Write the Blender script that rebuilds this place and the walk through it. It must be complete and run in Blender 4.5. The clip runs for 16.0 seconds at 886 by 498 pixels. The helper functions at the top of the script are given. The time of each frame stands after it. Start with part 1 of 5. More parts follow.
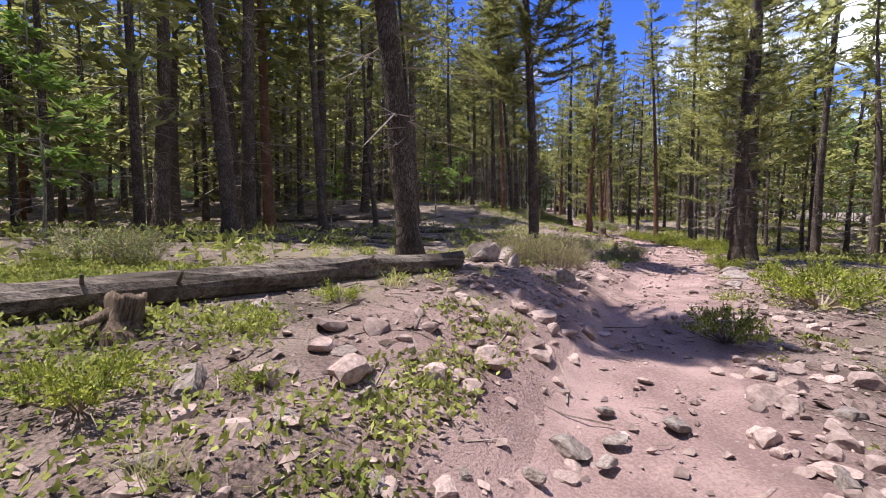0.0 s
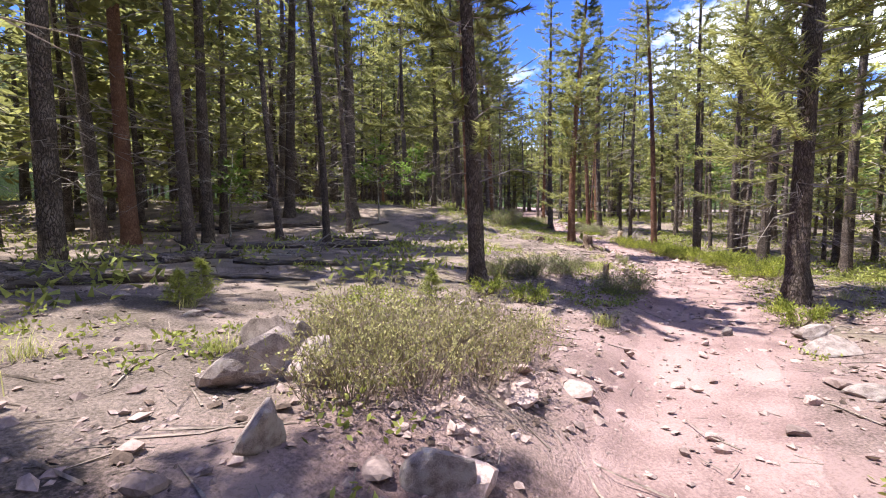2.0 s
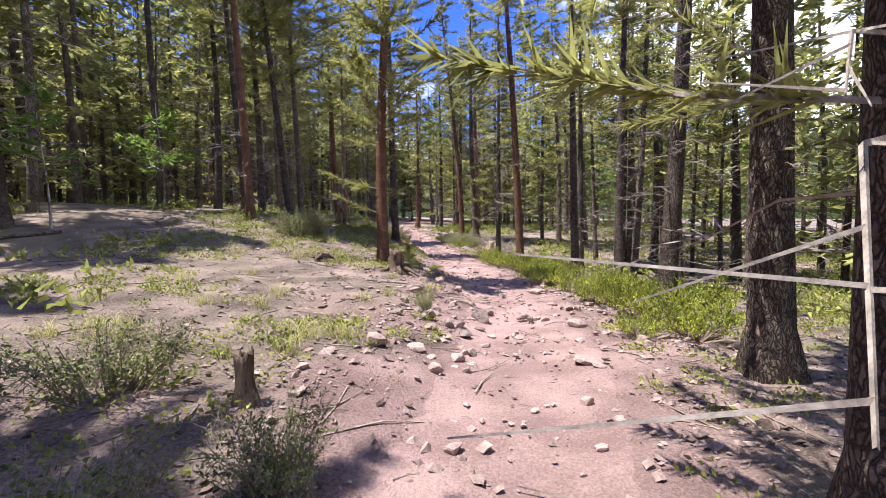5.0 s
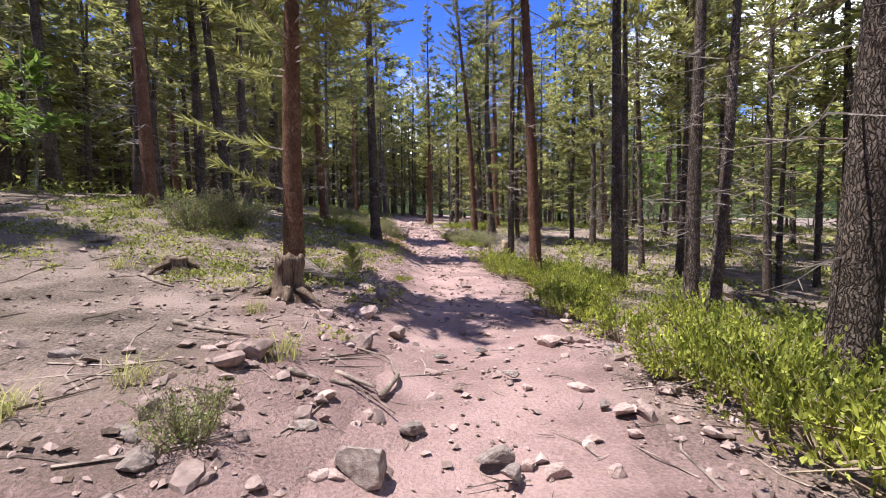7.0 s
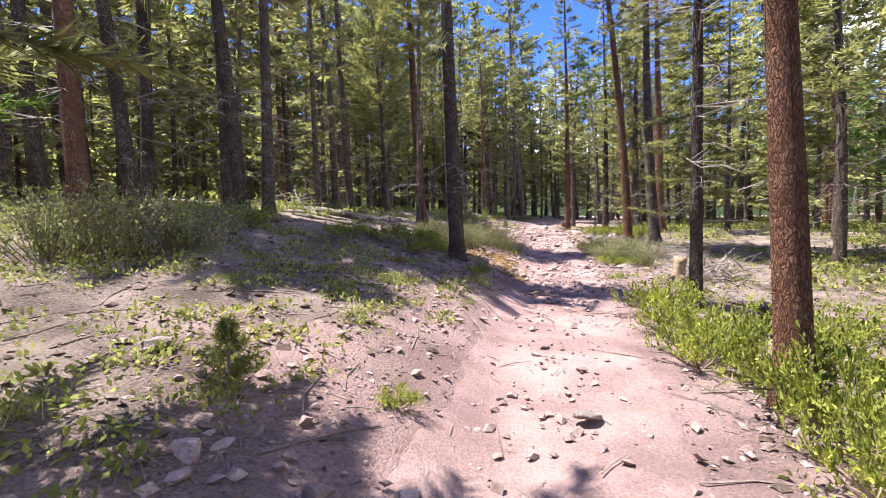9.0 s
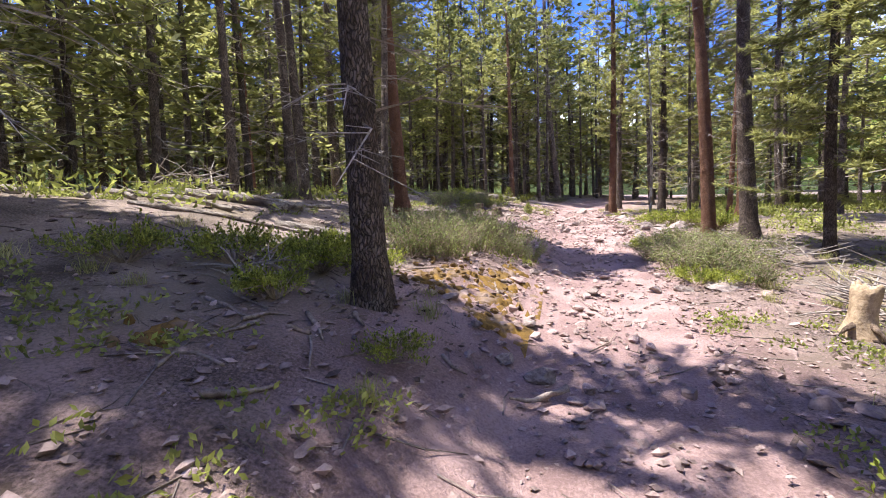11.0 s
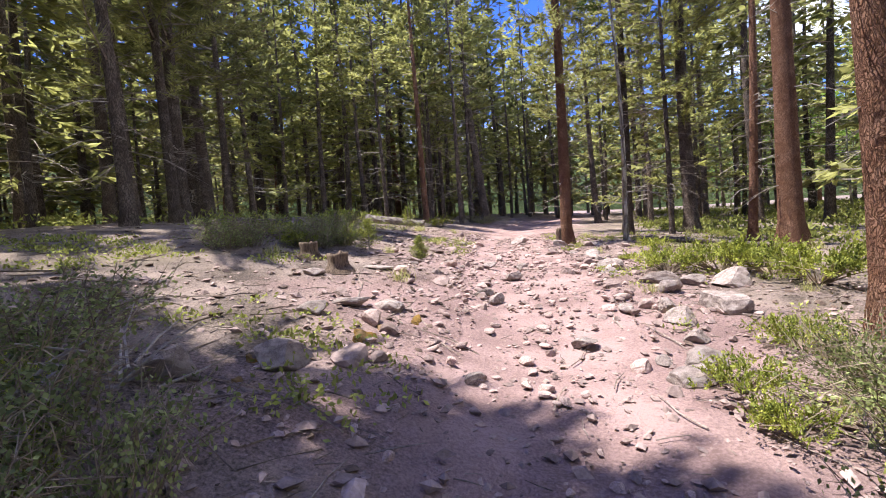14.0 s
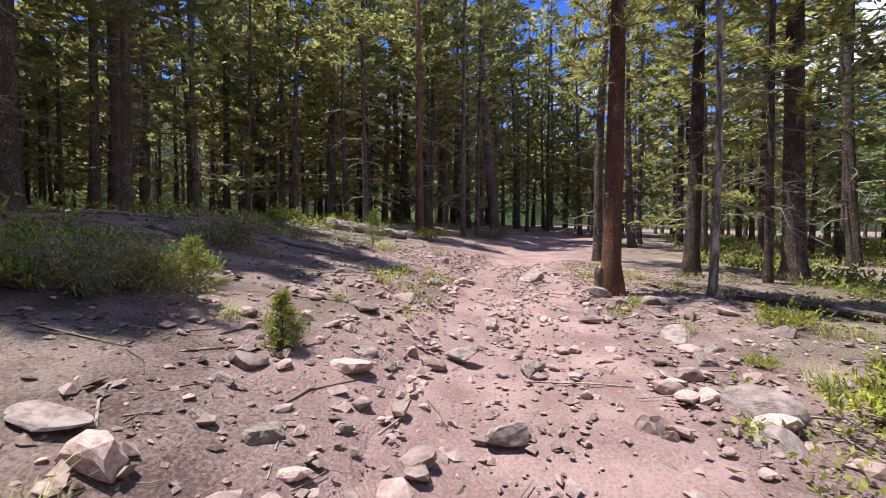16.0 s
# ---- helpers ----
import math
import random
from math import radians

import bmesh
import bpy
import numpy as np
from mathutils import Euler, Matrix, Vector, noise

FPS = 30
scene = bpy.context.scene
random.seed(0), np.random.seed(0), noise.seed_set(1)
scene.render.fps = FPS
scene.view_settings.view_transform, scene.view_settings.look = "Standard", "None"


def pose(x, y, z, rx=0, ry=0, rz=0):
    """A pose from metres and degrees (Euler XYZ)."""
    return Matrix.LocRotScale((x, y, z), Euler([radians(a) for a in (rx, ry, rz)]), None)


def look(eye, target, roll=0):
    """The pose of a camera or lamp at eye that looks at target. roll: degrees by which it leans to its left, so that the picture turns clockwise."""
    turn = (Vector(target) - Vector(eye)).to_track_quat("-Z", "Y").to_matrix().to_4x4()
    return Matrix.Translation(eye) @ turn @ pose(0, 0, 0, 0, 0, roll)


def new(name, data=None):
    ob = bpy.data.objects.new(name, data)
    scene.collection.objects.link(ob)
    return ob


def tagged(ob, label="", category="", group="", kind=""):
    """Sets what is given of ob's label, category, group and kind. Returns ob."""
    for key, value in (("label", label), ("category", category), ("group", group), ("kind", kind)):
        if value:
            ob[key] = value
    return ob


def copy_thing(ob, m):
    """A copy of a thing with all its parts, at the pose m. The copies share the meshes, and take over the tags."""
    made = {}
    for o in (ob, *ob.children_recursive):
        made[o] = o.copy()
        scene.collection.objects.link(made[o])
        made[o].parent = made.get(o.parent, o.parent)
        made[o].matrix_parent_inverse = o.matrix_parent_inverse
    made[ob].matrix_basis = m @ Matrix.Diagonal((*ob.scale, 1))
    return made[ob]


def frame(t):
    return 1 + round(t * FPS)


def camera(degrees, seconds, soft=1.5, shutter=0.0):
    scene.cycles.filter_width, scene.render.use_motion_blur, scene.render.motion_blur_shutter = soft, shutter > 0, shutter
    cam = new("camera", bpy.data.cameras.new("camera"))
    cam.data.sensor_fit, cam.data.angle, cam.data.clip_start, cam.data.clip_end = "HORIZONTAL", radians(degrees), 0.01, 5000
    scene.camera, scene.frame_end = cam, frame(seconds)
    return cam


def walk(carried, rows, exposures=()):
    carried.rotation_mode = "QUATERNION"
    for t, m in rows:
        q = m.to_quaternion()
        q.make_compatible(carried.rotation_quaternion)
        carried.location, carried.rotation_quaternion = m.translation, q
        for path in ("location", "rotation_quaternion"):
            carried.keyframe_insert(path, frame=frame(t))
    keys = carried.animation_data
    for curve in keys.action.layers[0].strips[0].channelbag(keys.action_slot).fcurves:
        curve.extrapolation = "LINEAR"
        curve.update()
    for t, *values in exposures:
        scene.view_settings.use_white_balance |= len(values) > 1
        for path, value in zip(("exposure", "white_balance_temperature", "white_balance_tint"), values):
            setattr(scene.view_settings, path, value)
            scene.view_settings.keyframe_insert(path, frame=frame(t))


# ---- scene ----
cam = camera(89.3, 16.0, soft=1.0)
PATH = [
    (0, (-0.125, -1.284, 1.456), (-0.137, 0.711, 1.31), 0.4),
    (0.5, (0.266, -0.078, 1.517), (0.175, 1.914, 1.366), -1.5),
    (1, (0.635, 1.042, 1.576), (0.546, 3.034, 1.42), 0.7),
    (1.5, (1.119, 2.174, 1.66), (1.071, 4.168, 1.513), 0.3),
    (2, (1.553, 3.228, 1.686), (1.585, 5.222, 1.539), -0.0),
    (2.5, (2.081, 4.217, 1.66), (2.236, 6.207, 1.535), 0.4),
    (3, (2.648, 5.271, 1.57), (2.786, 7.265, 1.521), -1.0),
    (3.5, (3.245, 6.295, 1.48), (3.622, 8.259, 1.427), 0.8),
    (4, (4.068, 7.301, 1.432), (4.518, 9.249, 1.386), 0.5),
    (4.2, (4.433, 7.749, 1.497), (4.886, 9.696, 1.423), -0.5),
    (6.3, (6.866, 11.671, 1.372), (7.226, 13.636, 1.27), 0.4),
    (6.5, (7.028, 12.094, 1.352), (7.372, 14.061, 1.252), 0.3),
    (7, (7.478, 13.119, 1.338), (7.769, 15.095, 1.235), -0.2),
    (7.5, (7.87, 14.256, 1.387), (8.102, 16.239, 1.275), -0.0),
    (8, (8.197, 15.41, 1.445), (8.326, 17.404, 1.356), -0.4),
    (8.5, (8.56, 16.776, 1.434), (8.394, 18.768, 1.367), -1.9),
    (9, (8.698, 18.037, 1.48), (8.335, 20.002, 1.397), -1.1),
    (9.2, (8.712, 18.531, 1.542), (8.319, 20.49, 1.456), -0.9),
    (9.6, (8.778, 19.490, 1.569), (8.355, 21.441, 1.467), -1.1),
    (10.0, (8.844, 20.449, 1.597), (8.392, 22.392, 1.477), -1.2),
    (10.4, (8.910, 21.408, 1.624), (8.428, 23.343, 1.488), -1.4),
    (10.8, (8.976, 22.367, 1.652), (8.465, 24.293, 1.499), -1.5),
    (11.3, (9.058, 23.566, 1.686), (8.51, 25.482, 1.512), -1.7),
    (11.5, (9.116, 24.084, 1.684), (8.563, 25.999, 1.517), -1.3),
    (12, (9.082, 25.41, 1.703), (8.568, 27.337, 1.565), -2.1),
    (12.5, (9.148, 26.794, 1.775), (8.748, 28.748, 1.631), -2.9),
    (13, (9.124, 28.071, 1.799), (8.823, 30.042, 1.649), -1.4),
    (13.5, (9.081, 29.258, 1.878), (8.825, 31.235, 1.719), -1.9),
    (14, (9.079, 30.425, 1.944), (8.838, 32.409, 1.86), -3.9),
    (14.5, (9.224, 31.478, 1.97), (9.086, 33.473, 1.94), -3.2),
    (15, (9.316, 32.61, 2.066), (9.089, 34.594, 1.965), 0.5),
    (15.5, (9.303, 33.64, 2.116), (9.002, 35.616, 2.049), 0.2),
    (16, (9.303, 34.72, 2.242), (9.003, 36.697, 2.18), 0.4),
]
walk(cam, [(t, look(e, g, r)) for t, e, g, r in PATH],
     [(0, 0.95), (0.5, 1.05), (1, 0.9), (1.5, 1.3), (2.0, 1.5), (2.5, 1.3), (3, 1.25), (4, 1.3), (6.5, 1.2), (7, 1.15), (8, 1.3), (8.5, 1.45), (9, 1.64), (11.5, 1.6), (12.0, 1.6), (12.5, 1.55), (13.5, 1.5), (14, 1.42), (14.5, 1.62), (15, 1.22), (15.5, 1.1), (16, 1.0)])


# ---- lie of the land: the trail's line, and how the ground rises and falls beside it ----
TRAIL_Y = [-28.695, -5.739, 0.0, 4.782, 9.565, 14.348, 19.13, 22.9, 27.8, 32.65, 37.47, 42.27, 47.14, 53.07, 67.06, 127.21]
TRAIL_X = [-4.782, -1.243, 0.67, 2.487, 5.452, 7.939, 8.8, 9.0, 9.42, 9.57, 9.52, 9.38, 9.72, 10.78, 14.47, 31.77]
TRAIL_Z = [0.0, 0.096, 0.172, 0.21, 0.23, 0.21, 0.23, 0.287, 0.421, 0.708, 1.196, 1.483, 1.607, 1.77, 2.391, 3.826]
LEFT = [0.04, 0.04, 0.04, 0.05, 0.08, 0.06, 0.09, 0.24, 0.25, 0.2, 0.17, 0.17, 0.16, 0.14, 0.1, 0.05]
RIGHT = [0.0, 0.0, 0.0, 0.02, 0.04, -0.06, -0.12, -0.12, -0.08, -0.03, -0.03, -0.03, -0.05, -0.05, -0.04, -0.03]
BANK = [0, 0.2, 0.36, 0.56, 0.02, 0.17, 0.27, 0.24, 0.2, 0.14, 0.14, 0.1, 0.05, 0, 0, 0]


def smooth(y, values):
    """Interpolates a row of values along the trail, rounded off at the knots."""
    return float(np.mean([np.interp(y + o, TRAIL_Y, values) for o in (-2.0, -1.0, 0.0, 1.0, 2.0)]))


def trail_x(y):
    return smooth(y, TRAIL_X)


def land(x, y):
    """Height of the ground without its small unevenness."""
    d = x - trail_x(y)
    side = smooth(y, LEFT) if d < 0 else smooth(y, RIGHT)
    a = abs(d)
    run = max(0.0, a - 0.5)
    limit, more, fade = (5.5, 2.0, 4) if d < 0 else (6, 8, 15)
    run = run if run < limit else limit + (1 - math.exp(-(run - limit) / fade)) * more
    bank = smooth(y, BANK) * min(1.0, run / 1.2) if d < 0 else 0.0
    return smooth(y, TRAIL_Z) + side * run + bank

# ---- light: a high sun from the uphill side, a blue sky with some cloud ----
sun_to = Vector((-0.97, 0.08, 2.8)).normalized()
sun = new("sun", bpy.data.lights.new("sun", "SUN"))
sun.data.energy, sun.data.angle, sun.data.color = 4.3, radians(0.53), (1.0, 0.943, 0.872)
sun.matrix_world = look(sun_to * 100, (0, 0, 0))
world = bpy.data.worlds.new("world")
scene.world = world
world.use_nodes = True
wn, wl = world.node_tree.nodes, world.node_tree.links
wn.clear()
sky = wn.new("ShaderNodeTexSky")
sky.sky_type, sky.sun_disc = "NISHITA", False
sky.sun_elevation = math.asin(sun_to.z)
sky.sun_rotation = math.atan2(sun_to.x, sun_to.y)
sky.altitude = 2600
sky.ozone_density = 3.0
coord = wn.new("ShaderNodeTexCoord")
stretch = wn.new("ShaderNodeMapping")
stretch.inputs["Scale"].default_value = (1.5, 1.5, 3.2)
stretch.inputs["Location"].default_value = (2.1, 0.4, 0.3)
cloud = wn.new("ShaderNodeTexNoise")
cloud.inputs["Scale"].default_value, cloud.inputs["Detail"].default_value, cloud.inputs["Roughness"].default_value = 1.9, 9, 0.58
edge = wn.new("ShaderNodeMapRange")
edge.inputs["From Min"].default_value, edge.inputs["From Max"].default_value = 0.55, 0.68
apart, lean_east = wn.new("ShaderNodeSeparateXYZ"), wn.new("ShaderNodeMath")
lean_east.operation = "MULTIPLY_ADD"
lean_east.inputs[1].default_value = 0.17
deep = wn.new("ShaderNodeHueSaturation")
deep.inputs["Hue"].default_value, deep.inputs["Saturation"].default_value, deep.inputs["Value"].default_value = 0.525, 1.3, 1.0
blend = wn.new("ShaderNodeMix")
blend.data_type = "RGBA"
blend.inputs["B"].default_value = (6.4, 6.7, 7.3, 1)
back, wout = wn.new("ShaderNodeBackground"), wn.new("ShaderNodeOutputWorld")
back.inputs["Strength"].default_value = 0.15
wl.new(coord.outputs["Generated"], stretch.inputs["Vector"])
wl.new(stretch.outputs["Vector"], cloud.inputs["Vector"])
wl.new(coord.outputs["Generated"], apart.inputs["Vector"])
wl.new(apart.outputs["X"], lean_east.inputs[0])
wl.new(cloud.outputs["Fac"], lean_east.inputs[2])
wl.new(lean_east.outputs["Value"], edge.inputs["Value"])
wl.new(edge.outputs["Result"], blend.inputs["Factor"])
wl.new(sky.outputs["Color"], deep.inputs["Color"])
wl.new(deep.outputs["Color"], blend.inputs["A"])
wl.new(blend.outputs["Result"], back.inputs["Color"])
wl.new(back.outputs["Background"], wout.inputs["Surface"])


# ---- materials ----
def surface(name, dark, light, scale, rough=0.9, bump=0.4, fine=6.0, stretch=(1, 1, 1), third=None, patch=0.35, vary=0.0, isle=0.0, leaf=0.0, depth=0.02, worn=None, hard=0.22):
    """A rough natural surface: two colours broken up at a coarse and a fine scale, with relief; third is a stain in patches;
    vary and isle shift the tone from object to object and from piece to piece; leaf lets light through."""
    m = bpy.data.materials.new(name)
    m.use_nodes = True
    n, l = m.node_tree.nodes, m.node_tree.links
    b = n["Principled BSDF"]
    b.inputs["Roughness"].default_value = rough
    b.inputs["Specular IOR Level"].default_value = 0.25
    tc, mp = n.new("ShaderNodeTexCoord"), n.new("ShaderNodeMapping")
    mp.inputs["Scale"].default_value = stretch
    l.new(tc.outputs["Object"], mp.inputs["Vector"])
    a, c = n.new("ShaderNodeTexNoise"), n.new("ShaderNodeTexNoise")
    a.inputs["Scale"].default_value, a.inputs["Detail"].default_value = scale, 6
    c.inputs["Scale"].default_value, c.inputs["Detail"].default_value, c.inputs["Roughness"].default_value = scale * fine, 8, 0.65
    for t in (a, c):
        l.new(mp.outputs["Vector"], t.inputs["Vector"])
    add = n.new("ShaderNodeMath")
    add.operation = "ADD"
    l.new(a.outputs["Fac"], add.inputs[0])
    l.new(c.outputs["Fac"], add.inputs[1])
    ramp = n.new("ShaderNodeMapRange")
    ramp.inputs["From Min"].default_value, ramp.inputs["From Max"].default_value = 1 - hard, 1 + hard
    l.new(add.outputs["Value"], ramp.inputs["Value"])
    mix = n.new("ShaderNodeMix")
    mix.data_type = "RGBA"
    mix.inputs["A"].default_value, mix.inputs["B"].default_value = (*dark, 1), (*light, 1)
    l.new(ramp.outputs["Result"], mix.inputs["Factor"])
    out = mix.outputs["Result"]
    if third:
        p, q, mm = n.new("ShaderNodeTexNoise"), n.new("ShaderNodeMapRange"), n.new("ShaderNodeMix")
        p.inputs["Scale"].default_value, p.inputs["Detail"].default_value = scale * patch, 7
        l.new(tc.outputs["Object"], p.inputs["Vector"])
        q.inputs["From Min"].default_value, q.inputs["From Max"].default_value = 0.5, 0.66
        l.new(p.outputs["Fac"], q.inputs["Value"])
        mm.data_type = "RGBA"
        mm.inputs["B"].default_value = (*third, 1)
        l.new(q.outputs["Result"], mm.inputs["Factor"])
        l.new(out, mm.inputs["A"])
        out = mm.outputs["Result"]
    if worn:
        at, wn1, wn2, wm1, wm2 = n.new("ShaderNodeAttribute"), n.new("ShaderNodeMath"), n.new("ShaderNodeMapRange"), n.new("ShaderNodeMix"), n.new("ShaderNodeMix")
        at.attribute_name = "worn"
        wn1.operation = "ADD"
        l.new(at.outputs["Fac"], wn1.inputs[0])
        l.new(c.outputs["Fac"], wn1.inputs[1])
        wn2.inputs["From Min"].default_value, wn2.inputs["From Max"].default_value = 0.75, 1.25
        l.new(wn1.outputs["Value"], wn2.inputs["Value"])
        wm1.data_type = wm2.data_type = "RGBA"
        wm1.inputs["A"].default_value, wm1.inputs["B"].default_value = (*worn[0], 1), (*worn[1], 1)
        l.new(ramp.outputs["Result"], wm1.inputs["Factor"])
        l.new(wn2.outputs["Result"], wm2.inputs["Factor"])
        l.new(out, wm2.inputs["A"])
        l.new(wm1.outputs["Result"], wm2.inputs["B"])
        out = wm2.outputs["Result"]
    for amount, node, socket in ((vary, "ShaderNodeObjectInfo", "Random"), (isle, "ShaderNodeNewGeometry", "Random Per Island")):
        if amount:
            src, mr, hs = n.new(node), n.new("ShaderNodeMapRange"), n.new("ShaderNodeHueSaturation")
            mr.inputs["To Min"].default_value, mr.inputs["To Max"].default_value = 1 - amount, 1 + amount
            l.new(src.outputs[socket], mr.inputs["Value"])
            l.new(mr.outputs["Result"], hs.inputs["Value"])
            l.new(out, hs.inputs["Color"])
            out = hs.outputs["Color"]
    l.new(out, b.inputs["Base Color"])
    if bump:
        bp = n.new("ShaderNodeBump")
        bp.inputs["Strength"].default_value, bp.inputs["Distance"].default_value = bump, depth
        l.new(add.outputs["Value"], bp.inputs["Height"])
        l.new(bp.outputs["Normal"], b.inputs["Normal"])
    if leaf:
        tr, sh = n.new("ShaderNodeBsdfTranslucent"), n.new("ShaderNodeMixShader")
        l.new(out, tr.inputs["Color"])
        sh.inputs[0].default_value = leaf
        l.new(b.outputs["BSDF"], sh.inputs[1])
        l.new(tr.outputs["BSDF"], sh.inputs[2])
        l.new(sh.outputs["Shader"], n["Material Output"].inputs["Surface"])
    return m


def bark(name, crack, plate, tint, scale, vary=0.25):
    """Furrowed bark: tall plates between dark cracks, with flakes of a second tint."""
    m = bpy.data.materials.new(name)
    m.use_nodes = True
    n, l = m.node_tree.nodes, m.node_tree.links
    b = n["Principled BSDF"]
    b.inputs["Roughness"].default_value = 0.95
    b.inputs["Specular IOR Level"].default_value = 0.15
    tc, mp = n.new("ShaderNodeTexCoord"), n.new("ShaderNodeMapping")
    mp.inputs["Scale"].default_value = (scale, scale, scale * 0.2)
    wob = n.new("ShaderNodeTexNoise")
    wob.inputs["Scale"].default_value, wob.inputs["Detail"].default_value = 7, 5
    l.new(tc.outputs["Object"], wob.inputs["Vector"])
    wm = n.new("ShaderNodeMix")
    wm.data_type = "VECTOR"
    wm.inputs["Factor"].default_value = 0.11
    l.new(tc.outputs["Object"], wm.inputs["A"])
    l.new(wob.outputs["Color"], wm.inputs["B"])
    l.new(wm.outputs["Result"], mp.inputs["Vector"])
    v = n.new("ShaderNodeTexVoronoi")
    v.feature = "DISTANCE_TO_EDGE"
    v.inputs["Scale"].default_value = 1.0
    l.new(mp.outputs["Vector"], v.inputs["Vector"])
    f = n.new("ShaderNodeTexNoise")
    f.inputs["Scale"].default_value, f.inputs["Detail"].default_value, f.inputs["Roughness"].default_value = 30, 8, 0.7
    l.new(tc.outputs["Object"], f.inputs["Vector"])
    s = n.new("ShaderNodeTexNoise")
    s.inputs["Scale"].default_value, s.inputs["Detail"].default_value = 4.5, 6
    l.new(tc.outputs["Object"], s.inputs["Vector"])
    r1, r2 = n.new("ShaderNodeMapRange"), n.new("ShaderNodeMapRange")
    r1.inputs["From Max"].default_value = 0.2
    r2.inputs["From Min"].default_value, r2.inputs["From Max"].default_value = 0.42, 0.62
    l.new(v.outputs["Distance"], r1.inputs["Value"])
    l.new(s.outputs["Fac"], r2.inputs["Value"])
    m1, m2, m3 = (n.new("ShaderNodeMix") for _ in range(3))
    for q in (m1, m2, m3):
        q.data_type = "RGBA"
    m1.inputs["A"].default_value, m1.inputs["B"].default_value = (*plate, 1), (*tint, 1)
    l.new(r2.outputs["Result"], m1.inputs["Factor"])
    m2.inputs["A"].default_value = (*crack, 1)
    l.new(m1.outputs["Result"], m2.inputs["B"])
    l.new(r1.outputs["Result"], m2.inputs["Factor"])
    hs, oi, mr = n.new("ShaderNodeHueSaturation"), n.new("ShaderNodeObjectInfo"), n.new("ShaderNodeMapRange")
    mr.inputs["To Min"].default_value, mr.inputs["To Max"].default_value = 1 - vary, 1 + vary
    l.new(oi.outputs["Random"], mr.inputs["Value"])
    l.new(mr.outputs["Result"], hs.inputs["Value"])
    l.new(m2.outputs["Result"], hs.inputs["Color"])
    m3.blend_type = "MULTIPLY"
    m3.inputs["Factor"].default_value = 0.6
    l.new(hs.outputs["Color"], m3.inputs["A"])
    l.new(f.outputs["Fac"], m3.inputs["B"])
    gain = n.new("ShaderNodeHueSaturation")
    gain.inputs["Value"].default_value = 1.35
    l.new(m3.outputs["Result"], gain.inputs["Color"])
    l.new(gain.outputs["Color"], b.inputs["Base Color"])
    h = n.new("ShaderNodeMath")
    h.operation = "MULTIPLY_ADD"
    h.inputs[1].default_value = 0.5
    l.new(f.outputs["Fac"], h.inputs[0])
    l.new(r1.outputs["Result"], h.inputs[2])
    bp = n.new("ShaderNodeBump")
    bp.inputs["Strength"].default_value, bp.inputs["Distance"].default_value = 0.9, 0.03
    l.new(h.outputs["Value"], bp.inputs["Height"])
    l.new(bp.outputs["Normal"], b.inputs["Normal"])
    return m


M_LITTER = surface("needle_litter", (0.09, 0.07, 0.058), (0.36, 0.28, 0.246), 1.7, fine=30, bump=1.0, third=(0.24, 0.195, 0.15), patch=0.3, depth=0.04, worn=((0.222, 0.145, 0.138), (0.42, 0.29, 0.275)), hard=0.18)
M_CHIP = surface("bark_chips", (0.05, 0.035, 0.03), (0.19, 0.135, 0.11), 8.0, bump=0.3, isle=0.4)
M_DIRT = surface("trail_dirt", (0.09, 0.07, 0.058), (0.36, 0.28, 0.246), 1.7, fine=30, bump=0.9, third=(0.24, 0.195, 0.15), patch=0.3, depth=0.028, worn=((0.222, 0.145, 0.138), (0.42, 0.29, 0.275)), hard=0.18)
M_BARK = bark("grey_bark", (0.07, 0.056, 0.048), (0.165, 0.127, 0.108), (0.29, 0.235, 0.205), 50)
M_RED = bark("red_bark", (0.15, 0.078, 0.054), (0.25, 0.128, 0.083), (0.35, 0.20, 0.14), 66, 0.15)
M_PALE = bark("pale_bark", (0.16, 0.14, 0.11), (0.42, 0.40, 0.34), (0.55, 0.53, 0.47), 9, 0.1)
M_TWIG = surface("dead_twig", (0.18, 0.153, 0.137), (0.42, 0.37, 0.335), 9, fine=5, bump=0.3, vary=0.25)
M_STICK = surface("lying_stick", (0.11, 0.085, 0.072), (0.33, 0.27, 0.235), 7, fine=5, bump=0.4, isle=0.35)
M_NEEDLE = surface("pine_needles", (0.14, 0.152, 0.056), (0.46, 0.46, 0.165), 0.9, rough=0.6, bump=0, vary=0.3, isle=0.4, leaf=0.5)
M_BRIGHT = surface("juniper_needles", (0.11, 0.15, 0.03), (0.46, 0.485, 0.095), 2.6, rough=0.6, bump=0, vary=0.15, isle=0.45, leaf=0.4)
M_ASPEN = surface("aspen_leaves", (0.12, 0.20, 0.04), (0.25, 0.36, 0.08), 1.2, rough=0.6, bump=0, vary=0.2, isle=0.4, leaf=0.45)
M_SAGE = surface("shrub_leaves", (0.13, 0.165, 0.06), (0.35, 0.385, 0.155), 2.0, rough=0.7, bump=0, vary=0.2, isle=0.4, leaf=0.4)
M_LOW = surface("low_leaves", (0.16, 0.19, 0.045), (0.41, 0.43, 0.12), 2.2, rough=0.7, bump=0, isle=0.4, leaf=0.4)
M_STEM = surface("shrub_stem", (0.17, 0.13, 0.10), (0.38, 0.31, 0.23), 9, fine=5, bump=0.3, vary=0.2)
M_DRY = surface("dry_shrub_leaves", (0.25, 0.24, 0.10), (0.50, 0.465, 0.22), 2.0, rough=0.7, bump=0, vary=0.2, isle=0.4, leaf=0.45)
